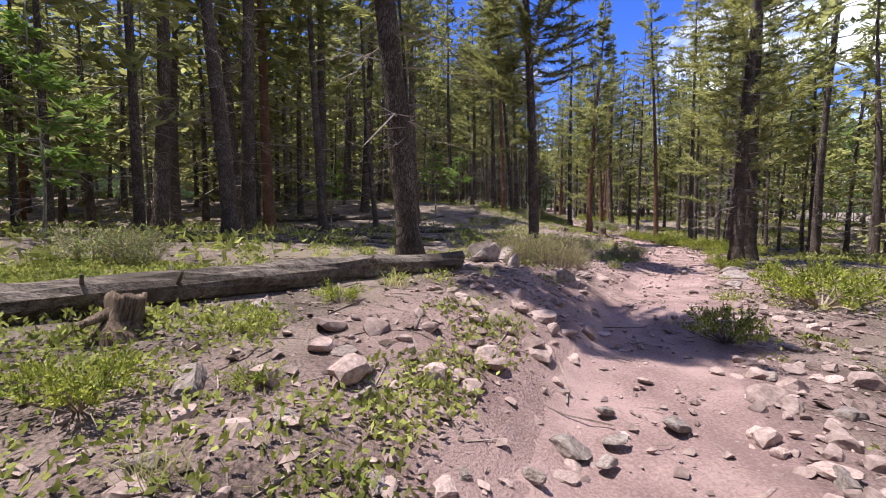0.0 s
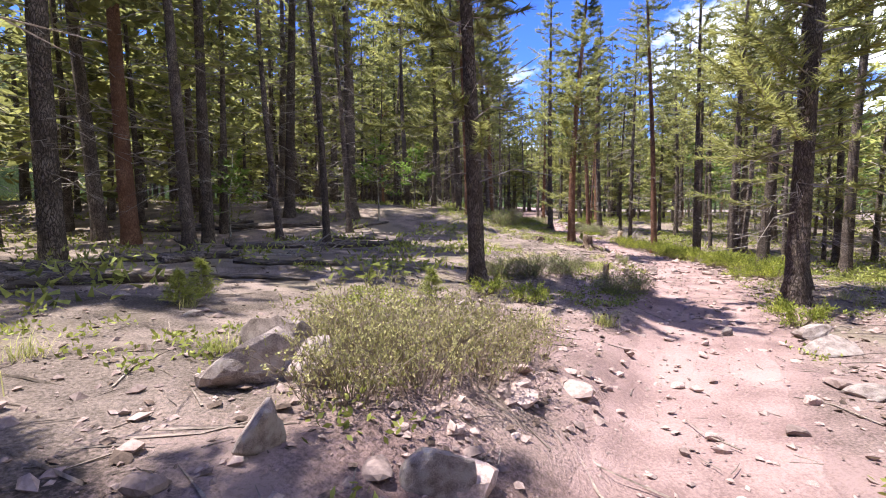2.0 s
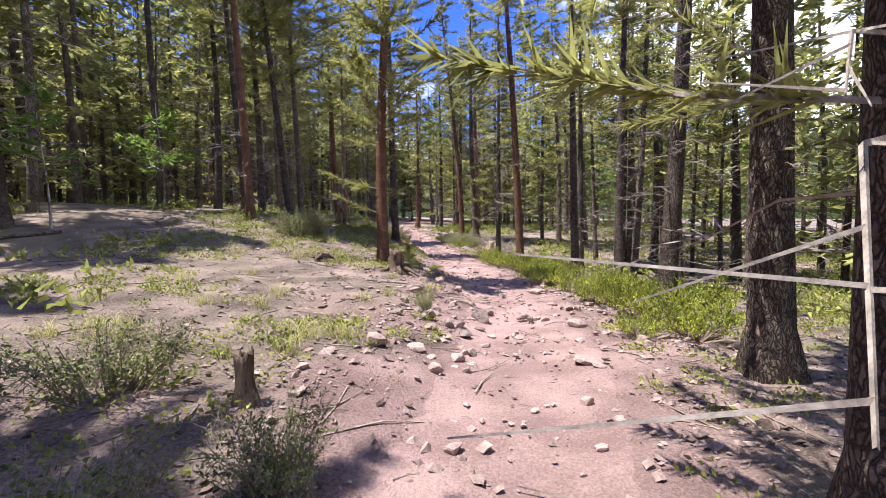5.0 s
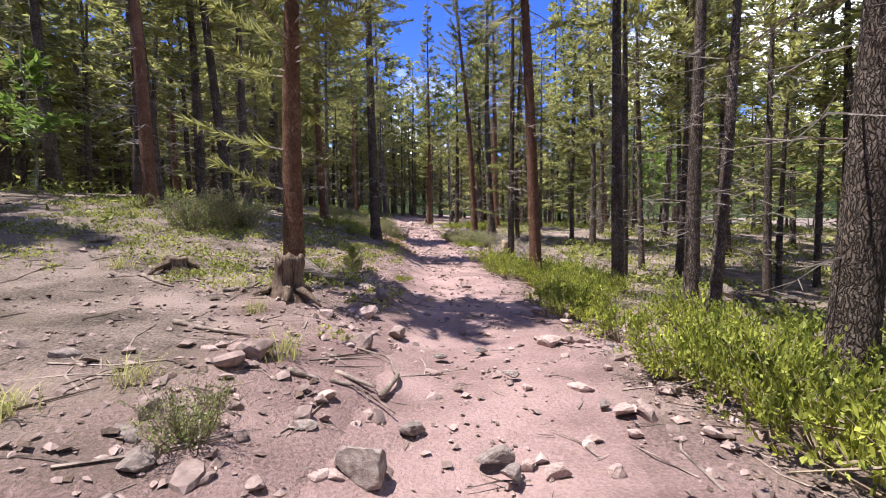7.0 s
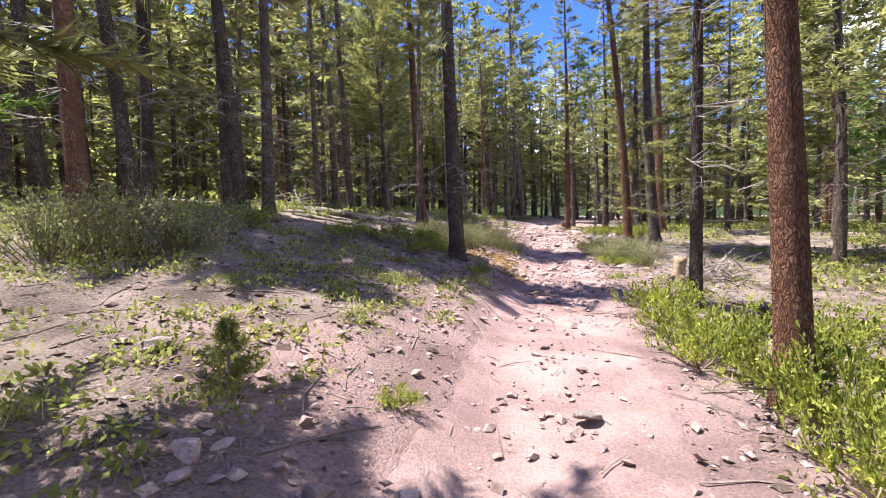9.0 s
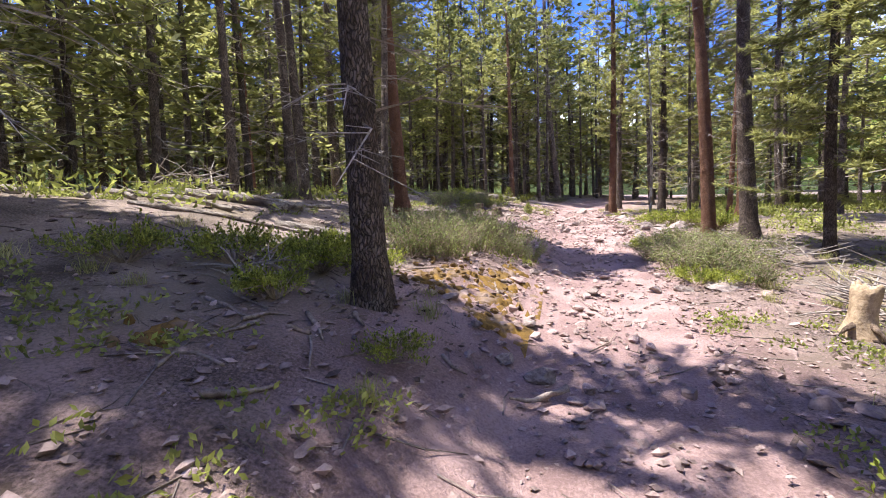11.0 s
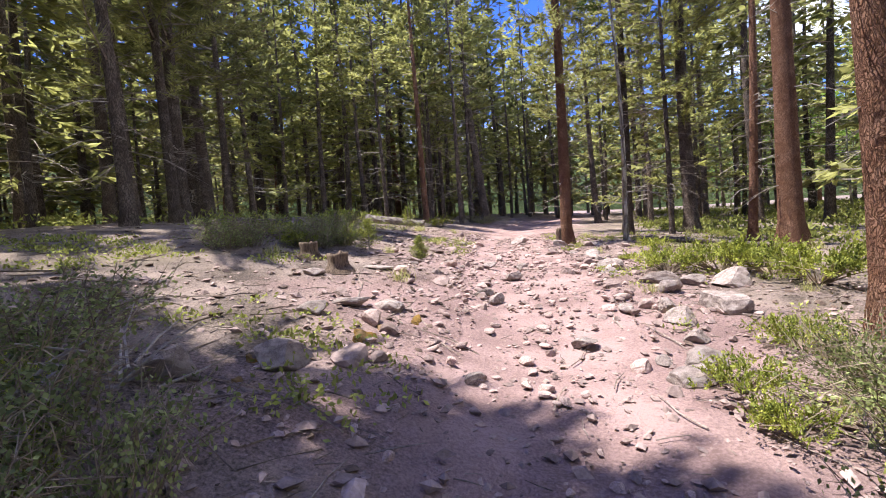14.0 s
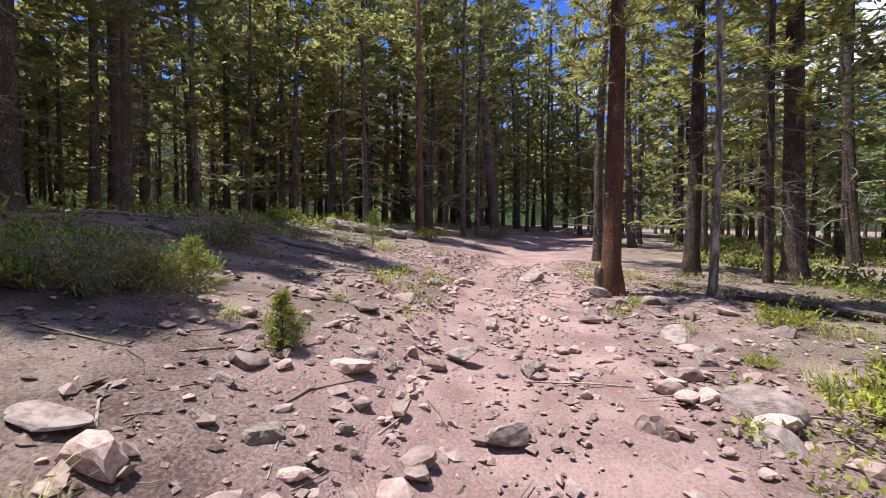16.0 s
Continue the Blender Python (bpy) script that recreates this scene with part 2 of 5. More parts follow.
M_GRASS = surface("dry_grass", (0.28, 0.30, 0.10), (0.52, 0.47, 0.22), 3.0, rough=0.8, bump=0, vary=0.2, isle=0.3, leaf=0.35)
M_ROCK = surface("trail_rock", (0.18, 0.14, 0.13), (0.46, 0.38, 0.355), 3.5, fine=9, bump=0.7, third=(0.41, 0.36, 0.335), patch=0.6, vary=0.2, depth=0.025)
M_STONE = surface("gravel_stone", (0.235, 0.17, 0.155), (0.48, 0.365, 0.34), 6.0, fine=5, bump=0.5, isle=0.3, vary=0.2)
M_MOSS = surface("dry_moss", (0.085, 0.05, 0.015), (0.25, 0.145, 0.033), 9.0, fine=5, bump=0.8, third=(0.24, 0.175, 0.14), patch=0.4)
M_LOG = surface("barked_log", (0.045, 0.036, 0.032), (0.25, 0.205, 0.18), 6.0, fine=4, bump=0.8, stretch=(0.25, 4, 4), third=(0.07, 0.055, 0.046), patch=0.3)
M_BLEACH = surface("bleached_wood", (0.11, 0.09, 0.08), (0.40, 0.35, 0.31), 6.0, fine=4, bump=0.7, stretch=(0.25, 4, 4), third=(0.12, 0.095, 0.08), patch=0.3)
M_STUMP = surface("rotten_wood", (0.05, 0.034, 0.026), (0.28, 0.205, 0.155), 5.0, fine=5, bump=0.9, stretch=(3, 3, 0.5), third=(0.075, 0.05, 0.038), patch=0.5, depth=0.03)
M_CUT = surface("cut_wood", (0.28, 0.20, 0.13), (0.50, 0.38, 0.26), 10.0, fine=4, bump=0.4)


# ---- building aids ----
class Soup:
    """Collects vertices and faces for one mesh."""

    def __init__(self):
        self.v, self.f = [], []

    def add(self, verts, faces):
        o = len(self.v)
        self.v.extend(verts)
        self.f.extend([tuple(i + o for i in f) for f in faces])

    def mesh(self, name, material, smooth_shade=False):
        me = bpy.data.meshes.new(name)
        me.from_pydata([tuple(p) for p in self.v], [], self.f)
        me.materials.append(material)
        if smooth_shade:
            me.polygons.foreach_set("use_smooth", [True] * len(me.polygons))
        me.update()
        return me


def part(name, me, parent=None, label=""):
    ob = new(name, me)
    if parent:
        ob.parent = parent
    return tagged(ob, label)


def tube(soup, points, radii, sides, cap=True, rough=0.0, rng=random):
    """A tapered limb along a row of points."""
    verts, faces, n = [], [], len(points)
    for i, (p, r) in enumerate(zip(points, radii)):
        d = (points[min(i + 1, n - 1)] - points[max(i - 1, 0)]).normalized()
        a = d.orthogonal().normalized() if abs(d.z) < 0.9 else Vector((1, 0, 0)) - d * d.x
        a.normalize()
        b = d.cross(a)
        for k in range(sides):
            t = 2 * math.pi * k / sides
            q = r * (1 + rough * noise.noise(Vector((math.cos(t) * 1.7, math.sin(t) * 1.7, i * 0.8 + r * 9))))
            verts.append(p + a * (q * math.cos(t)) + b * (q * math.sin(t)))
    for i in range(n - 1):
        for k in range(sides):
            j = (k + 1) % sides
            faces.append((i * sides + k, i * sides + j, (i + 1) * sides + j, (i + 1) * sides + k))
    if cap:
        faces.append(tuple(range(sides - 1, -1, -1)))
        faces.append(tuple((n - 1) * sides + k for k in range(sides)))
    soup.add(verts, faces)


def unit(rng):
    v = Vector((rng.gauss(0, 1), rng.gauss(0, 1), rng.gauss(0, 1)))
    return v.normalized()


def tuft(soup, at, along, count, length, width, rng):
    """A spray of needles round the tip of a twig."""
    for _ in range(count):
        d = (along * 0.8 + unit(rng)).normalized()
        s = d.cross(unit(rng)).normalized() * (width * rng.uniform(0.7, 1.3))
        soup.add([at - s, at + s, at + d * (length * rng.uniform(0.6, 1.25))], [(0, 1, 2)])


# ---- ground ----
def wiggle(x, y):
    """The small unevenness of the ground."""
    p = Vector((x, y, 0))
    return 0.07 * noise.noise(p * 0.45) + 0.035 * noise.noise(p * 1.6) + 0.014 * noise.noise(p * 4.5)


def half_width(y):
    return 0.88 + 0.006 * max(0.0, y) * 0.9 + 0.12 * noise.noise(Vector((y * 0.5, 3.1, 0)))


def ground_z(x, y):
    return land(x, y) + wiggle(x, y)


def steps(parts):
    out = []
    for a, b, s in parts:
        out += list(np.arange(a, b - 1e-6, s))
    return out + [parts[-1][1]]


def wear(x, y, inside):
    """How far feet have worn the litter down to bare dirt."""
    p = Vector((x, y, 0))
    return max(-0.4, min(1.1, 0.78 + (inside * 0.3 if inside < 0 else inside * 1.2) + 0.40 * noise.noise(p * 0.7) + 0.22 * noise.noise(p * 2.3)))


def build_ground():
    ys = steps([(-900, -100, 100), (-100, -20, 10), (-20, -4, 1.0), (-4, 50, 0.22), (50, 80, 0.8), (80, 140, 5), (140, 1000, 90)])
    ds = steps([(-900, -100, 100), (-100, -40, 10), (-40, -16, 2.0), (-16, -8, 0.6), (-8, -3.2, 0.25), (-3.2, 3.2, 0.14), (3.2, 8, 0.25), (8, 16, 0.6), (16, 40, 2), (40, 100, 10), (100, 900, 100)])
    s = Soup()
    nd = len(ds)
    worn = []
    for y in ys:
        cx, w = trail_x(y), half_width(y)
        for d in ds:
            x = cx + d
            z = ground_z(x, y) if abs(d) < 60 and -60 < y < 120 else land(x, y)
            inside = w - abs(d)
            z -= 0.07 * min(1.0, max(0.0, inside / 0.45)) if -60 < y < 75 else 0.0
            s.v.append((x, y, z))
            worn.append(wear(x, y, inside))
    for i in range(len(ys) - 1):
        for k in range(nd - 1):
            s.f.append((i * nd + k, i * nd + k + 1, (i + 1) * nd + k + 1, (i + 1) * nd + k))
    me = s.mesh("ground", M_LITTER, True)
    me.attributes.new("worn", "FLOAT", "POINT").data.foreach_set("value", worn)
    ob = new("ground", me)
    tagged(ob, "dry forest floor of grey-brown needle litter and dirt", "ground", kind="structure")
    t, rub = Soup(), []
    cols = list(np.linspace(-1.25, 1.25, 21))
    rows = steps([(-14, -2, 0.8), (-2, 50, 0.16), (50, 76, 0.8)])
    for y in rows:
        cx, w = trail_x(y), half_width(y)
        for c in cols:
            e = 0.16 * noise.noise(Vector((y * 1.3, c * 2, 7))) + 0.10 * noise.noise(Vector((y * 4.3, c * 3, 9)))
            x = cx + c * w * (1 + e)
            rub.append(wear(x, y, w - abs(x - cx)))
            lip = max(0.0, abs(c) - 0.72) / 0.5
            t.v.append((x, y, ground_z(x, y) - 0.035 - 0.02 * math.cos(c * 2.6) - 0.12 * lip * lip + 0.012 * noise.noise(Vector((x * 7, y * 7, 2)))))
    n = len(cols)
    for i in range(len(rows) - 1):
        for k in range(n - 1):
            t.f.append((i * n + k, i * n + k + 1, (i + 1) * n + k + 1, (i + 1) * n + k))
    me = t.mesh("path", M_DIRT, True)
    me.attributes.new("worn", "FLOAT", "POINT").data.foreach_set("value", rub)
    ob = new("path", me)
    tagged(ob, "worn pinkish dirt hiking trail strewn with stones", "trail", kind="structure")


build_ground()


# ---- trees ----
def trunk_mesh(height, r, rng, lean=(0, 0), sides=12, material=M_BARK, levels=16):
    s = Soup()
    pts, rad = [], []
    wx, wy = rng.uniform(-1, 1) * 0.12, rng.uniform(-1, 1) * 0.12
    for i in range(levels):
        u = (i / (levels - 1)) ** 1.5
        z = -0.25 + u * (height + 0.25)
        pts.append(Vector((lean[0] * z + wx * math.sin(u * 5), lean[1] * z + wy * math.sin(u * 4 + 1), z)))
        flare = 1 + 0.4 * math.exp(-max(0, z) / 0.16)
        rad.append(max(0.012, r * flare * (1 - u * 0.93)))
    verts, faces = [], []
    for i, (p, q) in enumerate(zip(pts, rad)):
        for k in range(sides):
            t = 2 * math.pi * k / sides
            b = 1 + 0.09 * noise.noise(Vector((math.cos(t) * 1.5 + r * 40, math.sin(t) * 1.5, p.z * 0.7))) + 0.18 * math.exp(-max(0, p.z) / 0.2) * math.sin(t * 4 + r * 70)
            verts.append(p + Vector((math.cos(t), math.sin(t), 0)) * q * b)
    for i in range(levels - 1):
        for k in range(sides):
            j = (k + 1) % sides
            faces.append((i * sides + k, i * sides + j, (i + 1) * sides + j, (i + 1) * sides + k))
    s.add(verts, faces)
    return s.mesh("trunk", material, True), pts


def axis(pts, z):
    for a, b in zip(pts, pts[1:]):
        if b.z >= z:
            return a.lerp(b, max(0.0, (z - a.z) / max(1e-6, b.z - a.z)))
    return pts[-1].copy()


def bough(soup, p0, p1, p2, out, side, count, length, width, rng):
    """Flat sprays of needles set along both sides of a limb."""
    for _ in range(count):
        f = rng.uniform(0.12, 1.0) ** 0.75
        base = p0.lerp(p1, f * 2) if f < 0.5 else p1.lerp(p2, f * 2 - 1)
        d = (out * rng.uniform(0.2, 1.0) + side * (rng.choice((-1, 1)) * rng.uniform(0.2, 1.0)) + Vector((0, 0, rng.uniform(-0.45, 0.6)))).normalized()
        ln = length * rng.uniform(0.55, 1.3) * (1.2 - 0.55 * f)
        w = d.cross(Vector((rng.gauss(0, 0.6), rng.gauss(0, 0.6), 1))).normalized() * (width * rng.uniform(0.6, 1.3))
        if width < 0.0145:
            soup.add([base - w, base + w, base + d * ln], [(0, 1, 2)])
            continue
        m = base + d * ln * 0.5
        soup.add([base, m + w, base + d * ln, m - w], [(0, 1, 2, 3)])


# fineness: gap between whorls, sprays on a bough, their length and half width, bare branches a whorl, twigs on each
GROWTH = {
    "near": (0.33, 84, 0.25, 0.014, (2, 3, 4), 5),
    "middle": (0.38, 30, 0.30, 0.032, (2, 3, 4), 4),
    "far": (0.50, 15, 0.40, 0.062, (2, 3, 4), 3),
    "coarse": (0.62, 7, 0.66, 0.12, (1, 2, 3), 0),
}


def crown_meshes(pts, height, low, reach, rng, growth="near", dead=0.6, shape="pine", needle=M_NEEDLE, full=1.0, singles=0):
    """The green boughs from low to the top, the bare grey branches below and among them, and the longest bare branches one by one."""
    gap, sprays, length, wide, bare, twigs = GROWTH[growth]
    green, wood, single = Soup(), Soup(), []
    z = 0.9 + rng.uniform(0, 0.6)
    while z < height - 0.25:
        u = (z - low) / (height - low) if low > 0 else -1.0
        for _ in range(round(full * rng.choice((4, 4, 5))) if u > 0 else rng.choice(bare)):
            live = low > 0 and u > rng.uniform(-0.2, 0.12)
            if not live and rng.random() > dead:
                continue
            a = rng.uniform(0, 2 * math.pi)
            if live:
                v = max(0.0, min(1.0, u))
                size = reach * (0.45 + 0.75 * math.sin(math.pi * min(1, v * 0.9 + 0.28))) * (1 - v ** 2 * 0.75) if shape == "pine" else reach * (1.08 - v)
            else:
                size = min(1.5, reach * 1.1) * rng.uniform(0.3, 1.0)
            size *= rng.uniform(0.55, 1.2)
            rise = (rng.uniform(-0.2, 0.4) if shape == "pine" else rng.uniform(-0.4, 0.05)) if live else rng.uniform(-0.35, 0.25)
            out = Vector((math.cos(a), math.sin(a), rise))
            side = Vector((-math.sin(a), math.cos(a), 0))
            p0 = axis(pts, z + rng.uniform(-0.2, 0.2))
            p1 = p0 + out * size * 0.5 + side * rng.uniform(-0.08, 0.08) * size
            p2 = p0 + out * size + side * rng.uniform(-0.15, 0.15) * size + Vector((0, 0, (0.12 if live else -0.22) * size))
            r = 0.005 + 0.007 * size
            into = wood
            if not live and len(single) < singles and size > 0.55 and rng.random() < 0.5:
                into = Soup()
                single.append(into)
            tube(into, [p0, p1, p2], [r, r * 0.65, r * 0.25], 3, cap=False)
            if live:
                bough(green, p0, p1, p2, out, side, max(4, int(sprays * max(1.0, full * 1.1) * (0.4 + 0.6 * size))), length, wide, rng)
                continue
            for _ in range(twigs):
                f = rng.uniform(0.25, 1.0)
                base = p0.lerp(p1, f * 2) if f < 0.5 else p1.lerp(p2, f * 2 - 1)
                d = (out * 0.7 + side * (rng.choice((-1, 1)) * rng.uniform(0.3, 1.0)) + Vector((0, 0, rng.uniform(-0.45, 0.3)))).normalized()
                tube(into, [base, base + d * rng.uniform(0.2, 0.6) * min(1.0, size)], [0.0055, 0.002], 3, cap=False)
        z += gap * rng.uniform(0.75, 1.25)
    return green.mesh("crown", needle) if green.f else None, wood.mesh("dead_wood", M_TWIG) if wood.f else None, [q.mesh("branch", M_TWIG) for q in single]


LABELS = {
    "grey": "tall conifer with furrowed grey-brown bark and bare lower twigs",
    "red": "tall pine with flaky reddish bark and bare lower twigs",
    "dead": "dead grey conifer snag with bare twiggy branches",
    "fir": "narrow green fir with boughs low to the ground",
    "aspen": "slender pale-barked aspen with light green leaves",
}


def make_tree(kind, height, r, low, reach, rng, lean=(0, 0), growth="near", dead=0.6, full=1.0, singles=0):
    tree = new("aspen_tree" if kind == "aspen" else "dead_tree" if kind == "dead" else "fir_tree" if kind == "fir" else "pine_tree")
    tagged(tree, LABELS[kind], "tree", group="trees of the forest")
    me, pts = trunk_mesh(height, r, rng, lean, 12 if growth == "near" else 7, {"red": M_RED, "aspen": M_PALE}.get(kind, M_BARK), 16 if growth == "near" else 9)
    part("trunk", me, tree)
    if kind == "dead":
        low, dead = -1.0, 0.95
    green, wood, single = crown_meshes(pts, height, low, reach, rng, growth, dead, "fir" if kind == "fir" else "pine", M_ASPEN if kind == "aspen" else M_NEEDLE, full, singles)
    if green:
        tagged(part("crown", green, tree), kind="stuff")
    if wood:
        tagged(part("dead_wood", wood, tree, "bare grey twigs"), kind="stuff")
    for me in single:
        part("branch", me, tree, "bare drooping grey branch")
    return tree


def set_tree(x, y, diameter, kind, height, low, lean=(0, 0), reach=1.3, dead=0.85, growth="near", full=1.0):
    rng = random.Random(int(x * 131 + y * 977))
    tree = make_tree(kind, height, diameter / 2, low, reach, rng, lean, growth, dead, full, 10 if growth == "near" else 5)
    tree.matrix_basis = pose(x, y, land(x, y) - 0.02)
    return tree


# trees beside the trail: x, y, trunk diameter, kind, height, where the green begins, lean
NEAR_A = [
    (-0.58, 4.68, 0.33, "grey", 15, 5.0, (-0.10, -0.07)), (2.25, 10.7, 0.30, "grey", 13, 4.0, (-0.06, 0.0)),
    (7.46, 10.38, 0.34, "grey", 14, 2.3, (0.05, 0.02)), (9.18, 12.54, 0.36, "grey", 14, 3.0, (0.0, 0.0)),
    (6.42, 19.08, 0.28, "red", 10.5, 2.5, (0.03, 0.02)), (-1.36, 15.2, 0.2, "grey", 14, 6.5, (-0.06, 0.0)),
    (-2.75, 15.85, 0.2, "grey", 14, 6.0, (-0.07, 0.0)), (-1.34, 18.3, 0.2, "grey", 14, 7.0, (-0.06, 0.0)),
    (-4.3, 14.0, 0.31, "grey", 15, 5.5, (-0.05, 0.0)), (-4.75, 8.35, 0.34, "grey", 16, 10.0, (-0.10, 0.0)),
    (-1.67, 20.76, 0.4, "grey", 15, 5.0, (-0.02, 0.0)),
]
NEAR_B = [
    (10.62, 21.65, 0.25, "red", 14, 6.0, (-0.06, 0.0)), (7.46, 26.15, 0.3, "grey", 14, 4.6, (-0.02, 0.0)),
    (12.53, 19.7, 0.24, "grey", 14, 6.5, (0.02, 0.0)), (13.01, 19.9, 0.21, "grey", 13, 7.0, (0.06, 0.0)),
    (10.9, 15.85, 0.33, "dead", 13, 8.0, (0.04, 0.0)), (12.37, 21.67, 0.25, "grey", 15, 6.5, (-0.02, 0.0)),
    (2.98, 22.95, 0.27, "red", 14, 9.0, (-0.05, 0.0)), (2.63, 24.1, 0.23, "grey", 14, 5.5, (-0.05, -0.08)),
    (3.8, 25.2, 0.25, "grey", 15, 6.0, (-0.10, 0.0)), (4.16, 25.35, 0.22, "grey", 14, 4.4, (-0.05, 0.10)),
    (5.56, 31.15, 0.16, "grey", 15, 5.5, (0.0, 0.09)), (2.77, 32.71, 0.27, "grey", 14, 8.0, (-0.04, 0.0)),
]
NEAR_C = [
    (5.27, 32.9, 0.33, "red", 14, 6.0, (-0.04, 0.0)), (1.80, 33.76, 0.30, "grey", 15, 8.5, (-0.05, 0.0)),
    (12.16, 34.29, 0.32, "red", 15, 7.0, (-0.08, 0.0)), (13.15, 34.8, 0.38, "grey", 15, 7.0, (-0.03, 0.0)),
    (14.66, 39.6, 0.44, "red", 15, 8.0, (-0.02, 0.0)), (14.6, 41.0, 0.19, "red", 13, 8.0, (0.03, 0.0)),
    (10.78, 41.7, 0.30, "red", 14, 4.0, (0.0, 0.0)), (12.12, 41.55, 0.12, "aspen", 10, 6.0, (-0.02, 0.0)),
    (14.8, 44.5, 0.42, "grey", 15, 2.4, (0.0, 0.0)), (13.24, 45.28, 0.34, "grey", 14, 4.0, (0.0, 0.0)),
    (-0.93, 45.2, 0.44, "grey", 15, 5.0, (-0.02, 0.0)), (-3.35, 43.71, 0.43, "grey", 15, 5.0, (-0.02, 0.0)),
]
MIDDLE = [
    (-9.9, 15.0, 0.4), (-5.45, 18.27, 0.29), (14.16, 24.58, 0.29), (17.22, 23.15, 0.21), (16.55, 16.36, 0.4), (19.9, 23.43, 0.4),
    (16.21, 26.88, 0.21), (16.55, 31.18, 0.29), (20.37, 24.58, 0.19), (16.74, 33.57, 0.16), (18.94, 32.43, 0.24), (19.99, 36.83, 0.36),
    (19.61, 27.74, 0.38), (11.69, 47.49, 0.29), (14.54, 55.39, 0.38), (1.43, 25.54, 0.26), (0.29, 24.58, 0.29), (2.77, 30.42, 0.19),
    (5.69, 54.35, 0.29), (2.72, 54.92, 0.31), (1.13, 50.86, 0.29), (4.57, 48.89, 0.19), (5.53, 60.12, 0.29), (18.1, 41.3, 0.26), (14.03, 43.82, 0.16), (2.72, 26.2, 0.28), (17.8, 26.9, 0.3), (16.1, 25.0, 0.2), (17.3, 25.8, 0.22), (18.9, 24.4, 0.16), (17.6, 26.9, 0.18), (5.6, 54.3, 0.25), (7.8, 54.5, 0.25), (2.8, 52.0, 0.28),
]
NEAR_D = [
    (11.25, 25.4, 0.2, "dead", 12, 8.0, (0.0, 0.0)), (13.9, 33.0, 0.22, "fir", 11.5, 1.6, (0.0, 0.0)), (16.6, 33.2, 0.22, "fir", 11, 1.6, (0.0, 0.0)),
    (2.5, 37.8, 0.26, "grey", 15, 4.0, (-0.06, 0.0)), (1.86, 39.8, 0.26, "grey", 14, 4.0, (0.0, 0.0)),
    (1.49, 40.76, 0.34, "grey", 15, 4.0, (0.0, 0.0)), (0.9, 43.6, 0.24, "grey", 14, 3.5, (-0.02, 0.0)),
]
# crowns that spread wider or narrower than the rest
BROAD = {(4.16, 25.35): 2.0, (5.56, 31.15): 1.25, (3.8, 25.2): 1.6, (-0.58, 4.68): 1.25, (2.63, 24.1): 1.6, (2.25, 10.7): 1.6, (7.46, 10.38): 1.7, (6.42, 19.08): 1.25, (2.98, 22.95): 0.5, (2.5, 37.8): 1.9, (1.86, 39.8): 1.9, (1.49, 40.76): 1.9, (0.9, 43.6): 1.9, (14.8, 44.5): 1.8, (11.25, 25.4): 1.3, (13.9, 33.0): 1.6, (16.6, 33.2): 1.6}
taken = []
for x, y, dia, kind, height, low, lean in NEAR_A + NEAR_B + NEAR_C + NEAR_D:
    set_tree(x, y, dia, kind, height, low, lean, reach=BROAD.get((x, y), 1.15), dead=0.3 if kind == "red" else 0.65, full=1.9 if (x, y) == (2.25, 10.7) else 1.35 if (x, y) in BROAD else 1.0)
    taken.append((x, y))
for x, y, dia in MIDDLE:
    rng = random.Random(int(x * 77 + y * 31))
    set_tree(x, y, dia, "grey", rng.uniform(10.5, 14), rng.uniform(3.2, 6), (rng.uniform(-0.05, 0.03), 0.0), growth="middle")
    taken.append((x, y))


